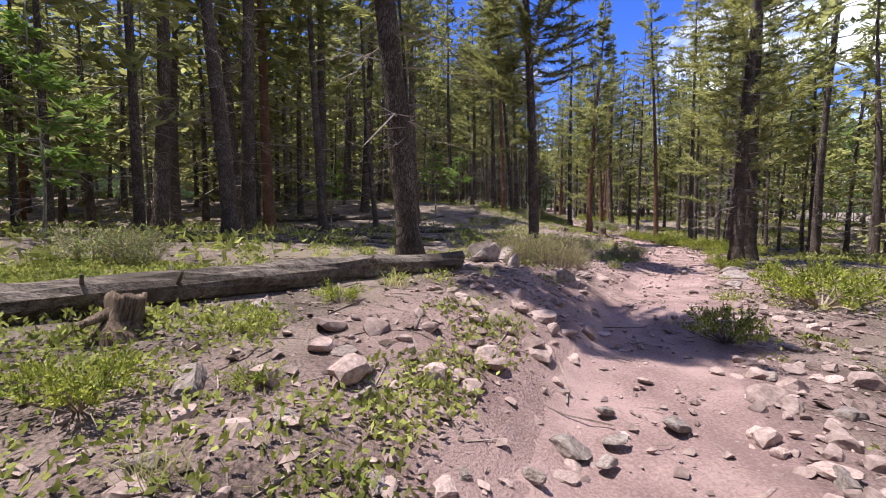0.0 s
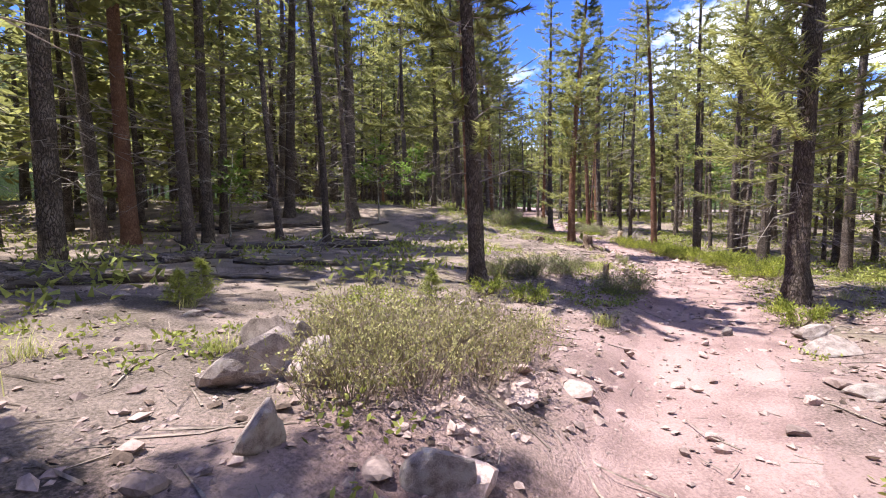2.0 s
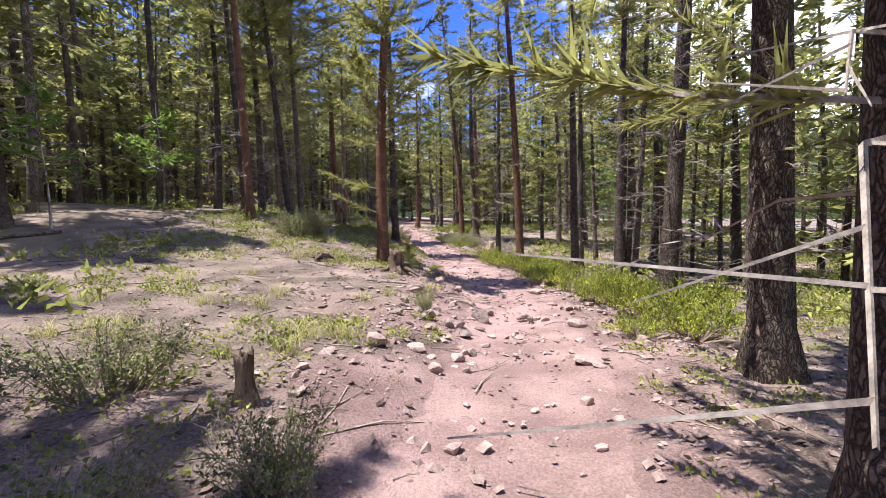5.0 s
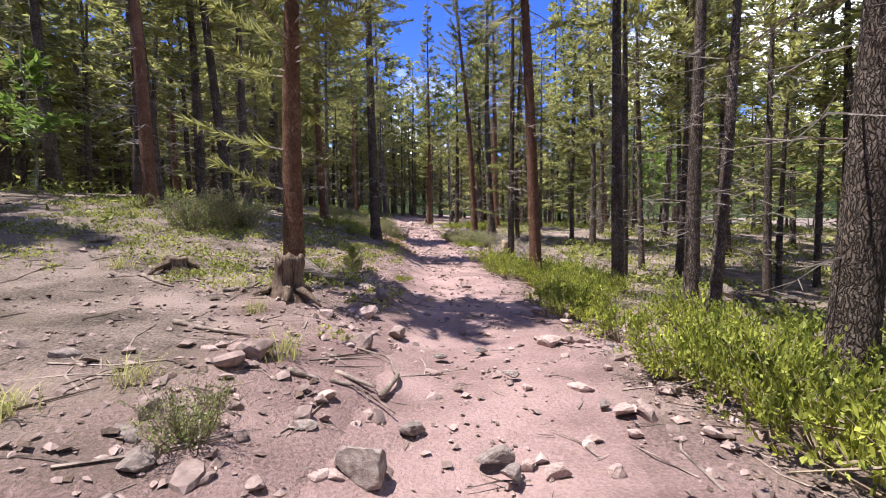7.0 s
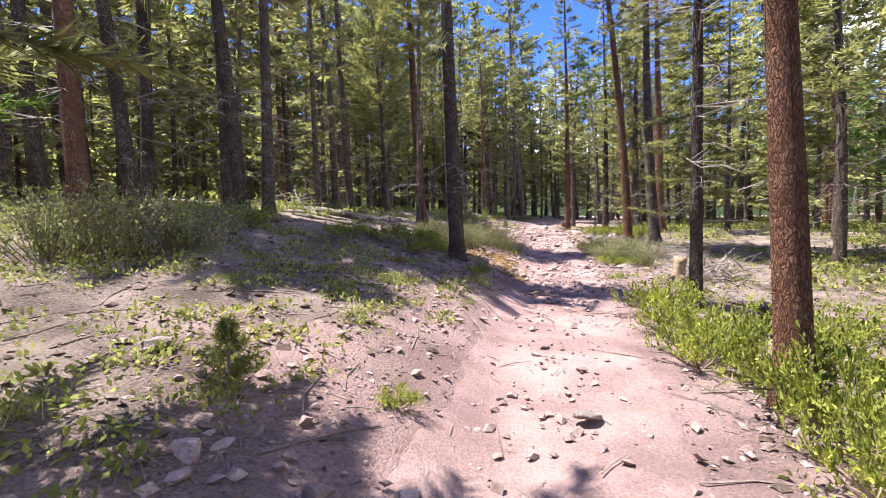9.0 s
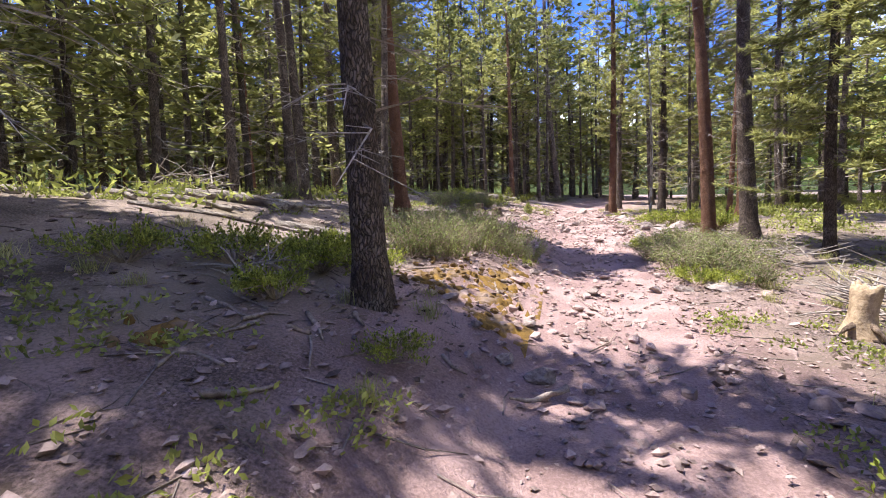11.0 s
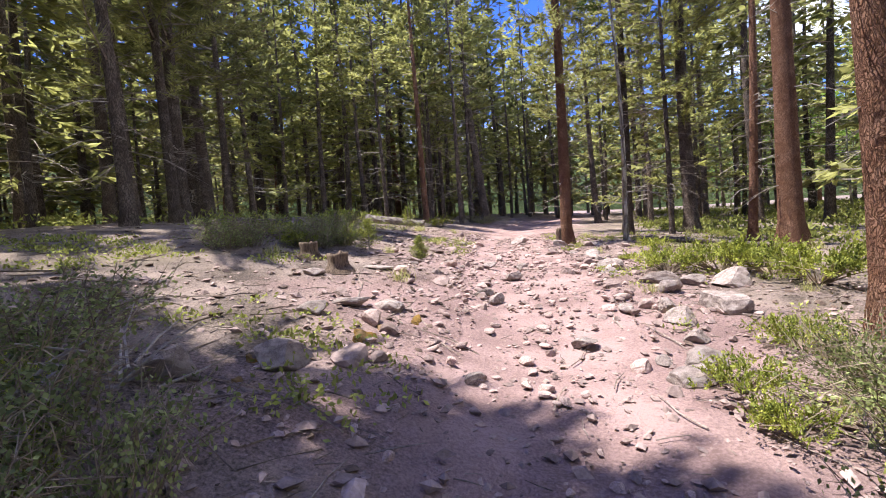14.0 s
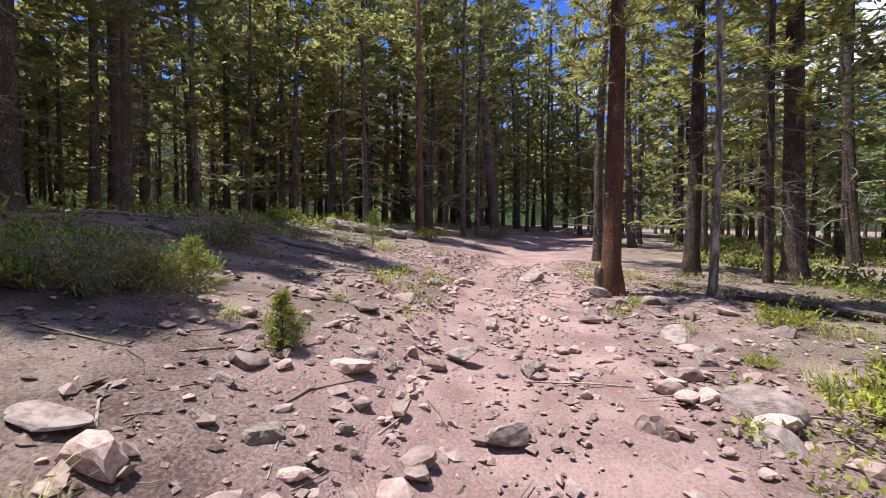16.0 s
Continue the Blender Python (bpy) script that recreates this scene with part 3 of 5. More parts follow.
# young trees: x, y, height, kind
for x, y, h, kind in [(7.85, 37.41, 0.36, "fir"), (6.94, 37.78, 0.5, "fir"), (20.7, 53.9, 6.5, "spruce"), (1.5, 9.1, 0.4, "fir"), (-0.99, 7.67, 0.35, "fir"), (6.5, 43.6, 0.7, "fir"),
                      (7.1, 20.2, 0.36, "fir"), (-1.2, 8.5, 0.4, "fir"), (6.73, 27.3, 0.35, "fir"), (-0.7, 20.6, 3.2, "aspen"), (-6.4, 5.6, 3.6, "aspen"), (0.6, 23.4, 3.0, "aspen"),
                      (-4.9, 17.5, 2.8, "aspen")]:
    rng = random.Random(int(x * 57 + y * 13))
    if kind == "spruce":
        young = make_tree("fir", h, 0.09, 0.4, 1.4, rng, (0, 0), "middle", 0.3)
        young.matrix_basis = pose(x, y, ground_z(x, y) - 0.01)
        continue
    if kind == "aspen":
        young = make_tree(kind, h, 0.03, 0.9, 0.9, rng, (0.02, 0), "middle", 0.3)
    else:
        young = new("young_fir")
        green, stem = Soup(), Soup()
        tube(stem, [Vector((0, 0, -0.03)), Vector((0, 0, h * 0.6)), Vector((0, 0, h))], [0.02 * h + 0.004, 0.012 * h + 0.003, 0.003], 6)
        for i in range(15):
            u = i / 14
            for k in range(5):
                a = rng.uniform(0, 2 * math.pi)
                d = Vector((math.cos(a), math.sin(a), rng.uniform(0.0, 0.6))).normalized()
                p = Vector((0, 0, h * (0.1 + 0.88 * u)))
                ln = h * 0.5 * (1.1 - u) * rng.uniform(0.5, 1.2)
                tube(stem, [p, p + d * ln], [0.004, 0.0015], 3, cap=False)
                for q in (0.3, 0.55, 0.8, 1.0):
                    tuft(green, p + d * ln * q, d, 6, 0.05 + 0.03 * h, 0.004, rng)
        tagged(part("foliage", green.mesh("foliage", M_LOW), young), kind="stuff")
        part("stem", stem.mesh("stem", M_TWIG), young)
    young.matrix_basis = pose(x, y, ground_z(x, y) - 0.01, 0, 0, rng.uniform(0, 360))
    tagged(young, "young aspen with bright green leaves" if kind == "aspen" else "knee-high young fir growing beside the trail", "sapling", group="young trees")


# the forest beyond: copies of a few grown patterns, turned and scaled
def forest():
    rng = random.Random(11)
    kinds, coarse = [], []
    for i, (kind, height, r, low, reach) in enumerate([
            ("grey", 13, 0.11, 3.8, 1.35), ("grey", 12, 0.09, 3.0, 1.25), ("grey", 14, 0.13, 4.4, 1.45), ("grey", 10.5, 0.075, 2.4, 1.15),
            ("red", 13, 0.12, 4.6, 1.35), ("dead", 11.5, 0.09, 20, 1.4), ("fir", 11.5, 0.11, 1.5, 1.7), ("aspen", 8.5, 0.05, 2.4, 1.4)]):
        kinds.append((kind, make_tree(kind, height, r, low, reach, random.Random(50 + i), (rng.uniform(-0.03, 0.03), 0.0), "far", 0.9)))
        # a coarser growth of the same kind for the woods further back
        rough = random.Random(80 + i)
        me, pts = trunk_mesh(height, r, rough, (0.0, 0.0), 5, {"red": M_RED, "aspen": M_PALE}.get(kind, M_BARK), 5)
        meshes = [me] + [q for q in crown_meshes(pts, height, -1.0 if kind == "dead" else low * 0.75, reach * 1.2, rough, "far" if kind == "dead" else "coarse", 0.7, "fir" if kind == "fir" else "pine", M_ASPEN if kind == "aspen" else M_NEEDLE)[:2] if q]
        coarse.append(meshes)
    cells, spots = {}, []
    for p in taken:
        cells.setdefault((int(p[0] // 4), int(p[1] // 4)), []).append(p)
    for _ in range(16000):
        y = rng.uniform(-22, 105)
        x = trail_x(y) + rng.uniform(-46, 52)
        d = x - trail_x(y)
        near = (12.0 if 4 < y < 21 else 10.5) if d < 0 else 9.0
        if y > 52 or y < -3:
            near = 3.2
        if y > 64:
            near = 0.0
        if abs(d) < near:
            continue
        if d > 9 and rng.random() < (0.35 if y < 30 else 0.55):
            continue
        far = max(abs(d) - 8, y - 55, 0)
        space = (1.6 if d < 0 else 2.2) + far * 0.025
        key = (int(x // 4), int(y // 4))
        if any(math.hypot(x - q[0], y - q[1]) < space for i in (-1, 0, 1) for k in (-1, 0, 1) for q in cells.get((key[0] + i, key[1] + k), ())):
            continue
        cells.setdefault(key, []).append((x, y))
        u = rng.random()
        if d > 14 and y > 30:
            pick = 7 if u < 0.45 else 6 if u < 0.6 else int(u * 31) % 5
        else:
            pick = 5 if u < 0.17 else 6 if u < 0.42 else 4 if u < 0.47 else int(u * 97) % 4
        sc = rng.uniform(0.82, 1.25) * (1.15 if y > 44 else 1.0)
        m = pose(x, y, land(x, y) - 0.03, rng.uniform(-2, 2), rng.uniform(-2, 2), rng.uniform(0, 360)) @ Matrix.Diagonal((sc * rng.uniform(0.9, 1.15), sc * rng.uniform(0.9, 1.15), sc, 1))
        spots.append((far + max(0, 4 - y), pick, m))
    spots.sort(key=lambda s: s[0])
    first = {}
    rest = [[], [], [], 0]
    bits = {}
    for i, (far, pick, m) in enumerate(spots[:690]):
        ob = kinds[pick][1]
        if i < 190 or pick not in first:
            if pick in first:
                copy_thing(ob, m)
            else:
                first[pick] = True
                ob.matrix_basis = m
            continue
        if pick not in bits:
            bits[pick] = []
            for me in coarse[pick]:
                co = np.empty(len(me.vertices) * 3, dtype=np.float64)
                me.vertices.foreach_get("co", co)
                bits[pick].append((co.reshape(-1, 3), [tuple(p.vertices) for p in me.polygons], me.materials[0]))
        rot, at = np.array(m.to_3x3()), np.array(m.translation)
        for co, faces, mat in bits[pick]:
            o = rest[3]
            rest[0].append(co @ rot.T + at)
            rest[1].extend([tuple(v + o for v in f) for f in faces])
            rest[2].extend([mat] * len(faces))
            rest[3] += len(co)
    me = bpy.data.meshes.new("far_woods")
    me.from_pydata(np.concatenate(rest[0]).tolist(), [], rest[1])
    mats = list(dict.fromkeys(rest[2]))
    for mat in mats:
        me.materials.append(mat)
    me.polygons.foreach_set("material_index", [mats.index(mat) for mat in rest[2]])
    me.update()
    tagged(new("far_woods", me), "dense conifer woods further back among the slopes", "woods", kind="stuff")


forest()


# ---- rocks along the trail: x, y, width ----
ROCKS_A = [
    (-1.20, 0.18, 0.18), (-0.39, 0.35, 0.15), (-0.81, 0.55, 0.17), (-0.04, 0.57, 0.12), (0.29, 0.68, 0.16), (-1.34, 0.73, 0.30),
    (1.82, 0.77, 0.20), (-0.53, 0.85, 0.25), (0.72, 0.92, 0.15), (-0.96, 0.97, 0.16), (0.57, 1.05, 0.28), (0.84, 1.14, 0.16),
    (0.05, 1.23, 0.14), (-0.71, 1.28, 0.21), (1.29, 1.32, 0.24), (0.91, 1.49, 0.16), (2.55, 1.56, 0.31), (-1.54, 2.09, 0.33),
    (2.49, 2.20, 0.23), (-0.14, 3.54, 0.18), (0.20, 3.61, 0.15), (0.93, 4.19, 0.17), (-0.26, 4.63, 0.17), (0.74, 4.81, 0.21),
    (1.47, 4.82, 0.16), (0.37, 5.37, 0.34), (5.03, 6.62, 0.38), (-0.71, 7.33, 0.28), (2.30, 7.45, 0.18), (1.92, 7.58, 0.46),
]
ROCKS_B = [
    (5.75, 7.69, 0.65), (-1.70, 7.84, 0.20), (2.13, 8.15, 0.27), (6.00, 8.22, 0.54), (1.05, 8.44, 0.25), (5.21, 8.67, 0.19),
    (1.89, 8.78, 0.26), (-3.31, 9.97, 0.28), (7.41, 14.99, 0.25), (6.52, 15.00, 0.23), (8.09, 15.02, 0.17), (6.38, 15.18, 0.19),
    (8.05, 15.20, 0.21), (7.09, 15.42, 0.16), (7.66, 15.54, 0.20), (8.88, 15.70, 0.12), (5.64, 16.01, 0.18), (8.44, 16.25, 0.15),
    (6.71, 16.31, 0.15), (8.00, 16.85, 0.17), (9.66, 16.95, 0.20), (8.38, 17.00, 0.18), (3.58, 20.03, 0.40), (6.45, 20.31, 0.33),
    (2.47, 20.49, 0.51), (9.09, 21.07, 0.25), (8.50, 21.35, 0.09), (8.79, 26.24, 0.30), (8.53, 26.31, 0.23), (8.21, 26.68, 0.21),
]
ROCKS_C = [
    (8.73, 28.94, 0.16), (9.37, 29.30, 0.21), (7.68, 29.35, 0.23), (10.22, 29.58, 0.25), (10.59, 29.62, 0.30), (8.53, 29.63, 0.23),
    (10.89, 29.71, 0.23), (11.61, 29.98, 0.62), (8.85, 30.26, 0.23), (10.40, 30.56, 0.18), (7.67, 33.01, 0.55), (8.85, 33.54, 0.18),
    (10.38, 33.61, 0.41), (10.55, 33.89, 0.45), (10.33, 34.03, 0.19), (7.56, 34.17, 0.25), (10.73, 34.42, 0.35), (9.80, 34.43, 0.28),
    (7.70, 34.59, 0.34), (8.02, 34.68, 0.39), (10.78, 34.94, 0.45), (11.23, 35.10, 0.63), (10.69, 35.12, 0.35), (10.43, 35.37, 0.32),
    (9.10, 35.86, 0.26), (11.79, 35.91, 0.64), (8.88, 35.94, 0.26), (10.94, 36.03, 0.59), (7.68, 36.16, 0.67),
]
ROCKS_D = [
    (11.60, 36.36, 0.45), (7.34, 36.39, 0.34), (6.40, 36.39, 0.25), (7.94, 36.46, 0.12), (8.22, 36.49, 0.26), (7.86, 36.77, 0.20),
    (8.50, 36.78, 0.15), (9.28, 36.82, 0.27), (7.72, 37.18, 0.19), (10.68, 37.19, 0.42), (10.80, 37.56, 0.56), (8.49, 37.68, 0.16),
    (8.26, 37.75, 0.29), (9.46, 38.16, 0.29), (8.95, 38.17, 0.36), (11.59, 38.31, 0.39), (10.83, 38.47, 0.37), (11.05, 38.87, 0.26),
    (10.90, 39.16, 0.42), (9.11, 39.51, 0.25), (10.59, 39.68, 0.23), (8.28, 40.73, 0.31), (11.31, 40.90, 0.41), (10.53, 41.25, 0.46),
    (9.71, 42.68, 0.61),
]
JUNIPERS_A = [
    (-1.65, 0.44, 0.55), (-1.07, 0.82, 0.28), (-1.35, 1.53, 0.32), (-0.98, 2.28, 0.42), (2.76, 3.13, 0.82), (5.07, 4.63, 1.51),
    (-1.20, 4.98, 0.28), (5.69, 5.87, 1.41), (-1.05, 7.95, 0.39), (6.29, 8.77, 0.83), (2.87, 9.44, 0.67), (2.31, 9.78, 0.66),
    (9.63, 13.62, 0.91), (8.94, 13.81, 0.65), (9.82, 14.25, 1.14), (9.71, 14.91, 0.86), (11.18, 15.24, 1.09), (9.76, 15.26, 0.93),
    (9.86, 15.73, 0.94), (9.62, 16.03, 0.72), (11.29, 16.13, 1.27), (11.10, 16.71, 1.06), (9.85, 17.07, 0.78), (11.20, 17.80, 0.93),
    (9.81, 18.27, 0.80), (7.90, 20.65, 0.33), (10.61, 21.12, 0.98), (10.75, 21.96, 1.05), (10.61, 22.73, 1.06), (11.85, 23.29, 1.27),
]
JUNIPERS_B = [
    (10.49, 24.26, 1.00), (4.27, 24.49, 0.89), (6.81, 27.66, 0.33), (7.59, 30.12, 0.61), (11.23, 30.17, 0.68), (10.91, 30.20, 0.76),
    (11.47, 34.20, 0.70), (12.89, 36.12, 1.21), (12.80, 36.85, 1.31), (12.30, 37.19, 1.24), (11.59, 37.25, 1.03), (11.28, 38.58, 0.28),
    (12.14, 39.75, 0.66), (4.11, 44.11, 1.08), (4.07, 47.43, 1.04), (6.81, 48.33, 1.05),
]
SHRUBS_A = [
    (-3.34, 3.23, 0.70), (-3.81, 3.25, 1.03), (4.67, 10.69, 0.90), (5.29, 11.30, 0.63), (2.80, 11.56, 0.88), (3.44, 11.70, 1.11), (4.20, 12.20, 1.00),
    (6.62, 15.17, 0.43), (11.4, 18.6, 0.7), (4.26, 21.39, 1.12), (4.51, 21.83, 1.07), (4.85, 22.49, 1.11),
    (6.99, 28.35, 0.90), (7.22, 28.55, 0.89), (7.46, 28.83, 0.90), (6.19, 28.89, 0.69), (7.69, 29.52, 0.97), (8.08, 30.01, 0.97),
    (11.67, 30.23, 0.85), (8.41, 30.35, 0.57), (11.52, 30.92, 1.49), (10.93, 31.09, 1.21), (10.57, 31.70, 0.86), (6.61, 32.33, 1.23),
]
SHRUBS_B = [
    (1.97, 33.10, 1.25), (11.15, 32.45, 1.25), (5.23, 36.27, 1.04), (5.24, 36.86, 1.11), (7.86, 37.40, 0.36), (5.80, 37.55, 0.85),
    (6.24, 37.58, 0.80), (6.48, 37.83, 0.64), (5.60, 39.77, 1.25), (8.39, 53.70, 1.86), (7.2, 30.9, 1.15), (7.7, 30.9, 0.95), (6.7, 31.3, 1.2), (7.3, 31.5, 1.05), (7.75, 31.6, 0.75), (6.3, 30.6, 1.2), (6.9, 30.3, 1.0),
    (11.4, 31.7, 1.0), (11.8, 32.4, 1.15), (11.25, 33.2, 0.8), (12.0, 33.3, 1.05), (11.8, 31.5, 1.1), (12.5, 32.3, 1.15),
]


def rock_mesh(seed, detail):
    """A broken stone: a lump cut by a few planes and roughened."""
    rng = random.Random(seed)
    bm = bmesh.new()
    bmesh.ops.create_icosphere(bm, subdivisions=detail, radius=1)
    cuts = [(unit(rng), rng.uniform(0.38, 0.8)) for _ in range(8)]
    for v in bm.verts:
        p = v.co.copy()
        for d, h in cuts:
            over = p.dot(d) - h
            if over > 0:
                p -= d * over * 0.97
        p += v.co * (0.07 * noise.noise(v.co * 1.9 + Vector((seed * 3.7, 0, 0))) + 0.04 * noise.noise(v.co * 5 + Vector((seed, 0, 0))))
        v.co = p
    me = bpy.data.meshes.new("rock")
    bm.to_mesh(me)
    bm.free()
    me.materials.append(M_ROCK if detail > 1 else M_STONE)
    return me


ROCK_SHAPES = [rock_mesh(i, 3) for i in range(9)]
STONE_SHAPES = [rock_mesh(30 + i, 2) for i in range(6)]
for me in STONE_SHAPES:
    me.materials[0] = M_STONE
# the big pale boulders and flat slabs: x, y, half width, half depth, half height, turn
BOULDERS = [
    (0.50, 5.75, 0.30, 0.24, 0.26, 20), (0.52, 6.1, 0.34, 0.20, 0.27, -35), (0.86, 5.78, 0.22, 0.18, 0.20, 0), (0.84, 5.02, 0.13, 0.12, 0.17, 40), (1.56, 5.06, 0.17, 0.12, 0.15, 10),
    (7.24, 32.66, 0.27, 0.20, 0.17, 12), (6.22, 32.25, 0.19, 0.12, 0.09, 5), (11.22, 30.05, 0.34, 0.26, 0.12, 10), (8.64, 27.32, 0.10, 0.08, 0.045, 0), (11.38, 35.31, 0.30, 0.24, 0.20, 20),
    (10.83, 34.99, 0.22, 0.17, 0.12, 35), (10.77, 35.3, 0.15, 0.12, 0.12, 80), (11.99, 36.35, 0.34, 0.24, 0.19, 15), (11.13, 36.52, 0.25, 0.17, 0.15, -30), (11.09, 36.08, 0.16, 0.15, 0.17, 50),
    (11.56, 36.5, 0.21, 0.14, 0.11, 5), (7.96, 34.82, 0.25, 0.14, 0.10, -12), (7.62, 34.68, 0.20, 0.12, 0.10, 10), (7.42, 34.25, 0.17, 0.12, 0.09, 30), (8.86, 36.06, 0.14, 0.10, 0.07, 0),
    (9.03, 35.94, 0.14, 0.10, 0.08, 60), (9.3, 37.06, 0.13, 0.10, 0.07, 20), (8.93, 38.34, 0.17, 0.12, 0.07, 5), (7.49, 36.25, 0.22, 0.13, 0.05, -5), (6.92, 35.5, 0.16, 0.10, 0.07, 15),
    (6.57, 14.65, 0.17, 0.13, 0.10, 25), (7.40, 15.15, 0.14, 0.10, 0.11, -30), (6.2, 14.66, 0.12, 0.07, 0.05, 10), (6.79, 14.5, 0.10, 0.08, 0.08, 70), (6.95, 14.22, 0.12, 0.08, 0.06, 40),
]
rng = random.Random(5)
for x, y, w in ROCKS_A + ROCKS_B + ROCKS_C + ROCKS_D:
    if any(math.hypot(x - q[0], y - q[1]) < 0.15 + q[2] for q in BOULDERS):
        continue
    w = min(w, 0.62)
    ob = new("rock", rng.choice(ROCK_SHAPES))
    a, b, c = w * 0.48, w * rng.uniform(0.33, 0.44), w * rng.uniform(0.17, 0.28)
    ob.matrix_basis = pose(x, y + b * 0.5, ground_z(x, y) + c * 0.1, rng.uniform(-14, 14), rng.uniform(-14, 14), rng.uniform(0, 360)) @ Matrix.Diagonal((a, b, c, 1))
    tagged(ob, "weathered pinkish-grey rock half sunk in the dirt", "rock", group="rocks along the trail")


for x, y, a, b, c, turn in BOULDERS:
    ob = new("boulder", rng.choice(ROCK_SHAPES))
    ob.matrix_basis = pose(x, y, ground_z(x, y) + c * 0.25, rng.uniform(-8, 8), rng.uniform(-8, 8), turn) @ Matrix.Diagonal((a, b, c, 1))
    tagged(ob, "large pale weathered boulder settled in the ground", "boulder", group="boulders beside the trail")

# broken rubble at the sides of the trail
rng = random.Random(17)
made = 0
loose = Soup()
while made < 620:
    y = rng.choice((rng.uniform(-0.3, 5), rng.uniform(-0.3, 7), rng.uniform(13, 20), rng.uniform(26, 44), rng.uniform(33, 41)))
    d = rng.choice((-1, 1)) * abs(rng.gauss(1.15, 0.7))
    x = trail_x(y) + d
    if abs(d) < 0.55 or noise.noise(Vector((x * 0.8, y * 0.8, 2))) < rng.uniform(-0.5, 0.25):
        continue
    made += 1
    w = min(0.16, 0.045 + rng.expovariate(24))
    me = rng.choice(STONE_SHAPES)
    m = pose(x, y, ground_z(x, y) - (0.03 if abs(d) < 0.8 else 0.0) + w * 0.12, rng.uniform(-16, 16), rng.uniform(-16, 16), rng.uniform(0, 360)) @ Matrix.Diagonal((w, w * rng.uniform(0.6, 0.95), w * rng.uniform(0.4, 0.7), 1))
    if made > 160:
        loose.add([m @ v.co for v in me.vertices], [tuple(f.vertices) for f in me.polygons])
        continue
    ob = new("rock", me)
    ob.matrix_basis = m
    tagged(ob, "small broken pinkish-grey rock beside the trail", "rock", group="rubble along the trail")
tagged(new("rubble", loose.mesh("rubble", M_STONE)), "broken pinkish-grey rubble scattered beside the trail", "rubble", kind="stuff")


# ---- shrubs ----
def juniper_meshes(seed):
    """A low spreading evergreen: woody stems and a mat of upright sprays."""
    rng = random.Random(seed)
    green, wood = Soup(), Soup()
    for _ in range(34):
        a, ln = rng.uniform(0, 2 * math.pi), rng.uniform(0.25, 1.05)
        out = Vector((math.cos(a), math.sin(a), 0))
        side = Vector((-math.sin(a), math.cos(a), 0))
        p0 = out * 0.04
        p1 = out * ln * 0.55 + side * rng.uniform(-0.12, 0.12) + Vector((0, 0, rng.uniform(0.10, 0.30)))
        p2 = out * ln + side * rng.uniform(-0.2, 0.2) + Vector((0, 0, rng.uniform(0.16, 0.52) * (1.15 - 0.6 * ln)))
        tube(wood, [p0, p1, p2], [0.014, 0.009, 0.004], 3, cap=False)
        for k in range(8):
            f = rng.uniform(0.3, 1.0)
            q0 = p0.lerp(p1, f * 2) if f < 0.5 else p1.lerp(p2, f * 2 - 1)
            d = (out * rng.uniform(0.2, 1.0) + side * rng.uniform(-0.9, 0.9) + Vector((0, 0, rng.uniform(0.1, 0.8)))).normalized()
            q2 = q0 + d * rng.uniform(0.14, 0.30)
            bough(green, q0, q0.lerp(q2, 0.5), q2, d, d.cross(unit(rng)).normalized(), 11, 0.07, 0.0148, rng)
    return green.mesh("foliage", M_BRIGHT), wood.mesh("woody_frame", M_STEM)


def shrub_meshes(seed):
    """A loose deciduous shrub: many thin grey stems with small leaves."""
    rng = random.Random(seed)
    green, wood = Soup(), Soup()
    for _ in range(60):
        a, ln = rng.uniform(0, 2 * math.pi), rng.uniform(0.3, 1.0)
        out = Vector((math.cos(a), math.sin(a), 0))
        p0 = out * rng.uniform(0, 0.35)
        p1 = p0 + out * ln * 0.25 + Vector((rng.uniform(-0.1, 0.1), rng.uniform(-0.1, 0.1), rng.uniform(0.2, 0.4)))
        p2 = p1 + out * ln * 0.35 + Vector((rng.uniform(-0.15, 0.15), rng.uniform(-0.15, 0.15), rng.uniform(0.1, 0.4)))
        tube(wood, [p0, p1, p2], [0.009, 0.006, 0.003], 3, cap=False)
        for k in range(38):
            f = rng.uniform(0.15, 1.0)
            base = (p0.lerp(p1, f * 2) if f < 0.5 else p1.lerp(p2, f * 2 - 1)) + unit(rng) * rng.uniform(0, 0.13)
            d, sd = unit(rng), unit(rng)
            s = d.cross(sd).normalized() * 0.0135
            green.add([base, base + d * 0.018 + s, base + d * 0.043, base + d * 0.018 - s], [(0, 1, 2, 3)])
        for k in range(6):
            q = p1.lerp(p2, rng.random())
            tube(wood, [q, q + (out + unit(rng)).normalized() * rng.uniform(0.1, 0.25)], [0.004, 0.0015], 3, cap=False)
    return green.mesh("foliage", M_SAGE), wood.mesh("woody_frame", M_STEM)


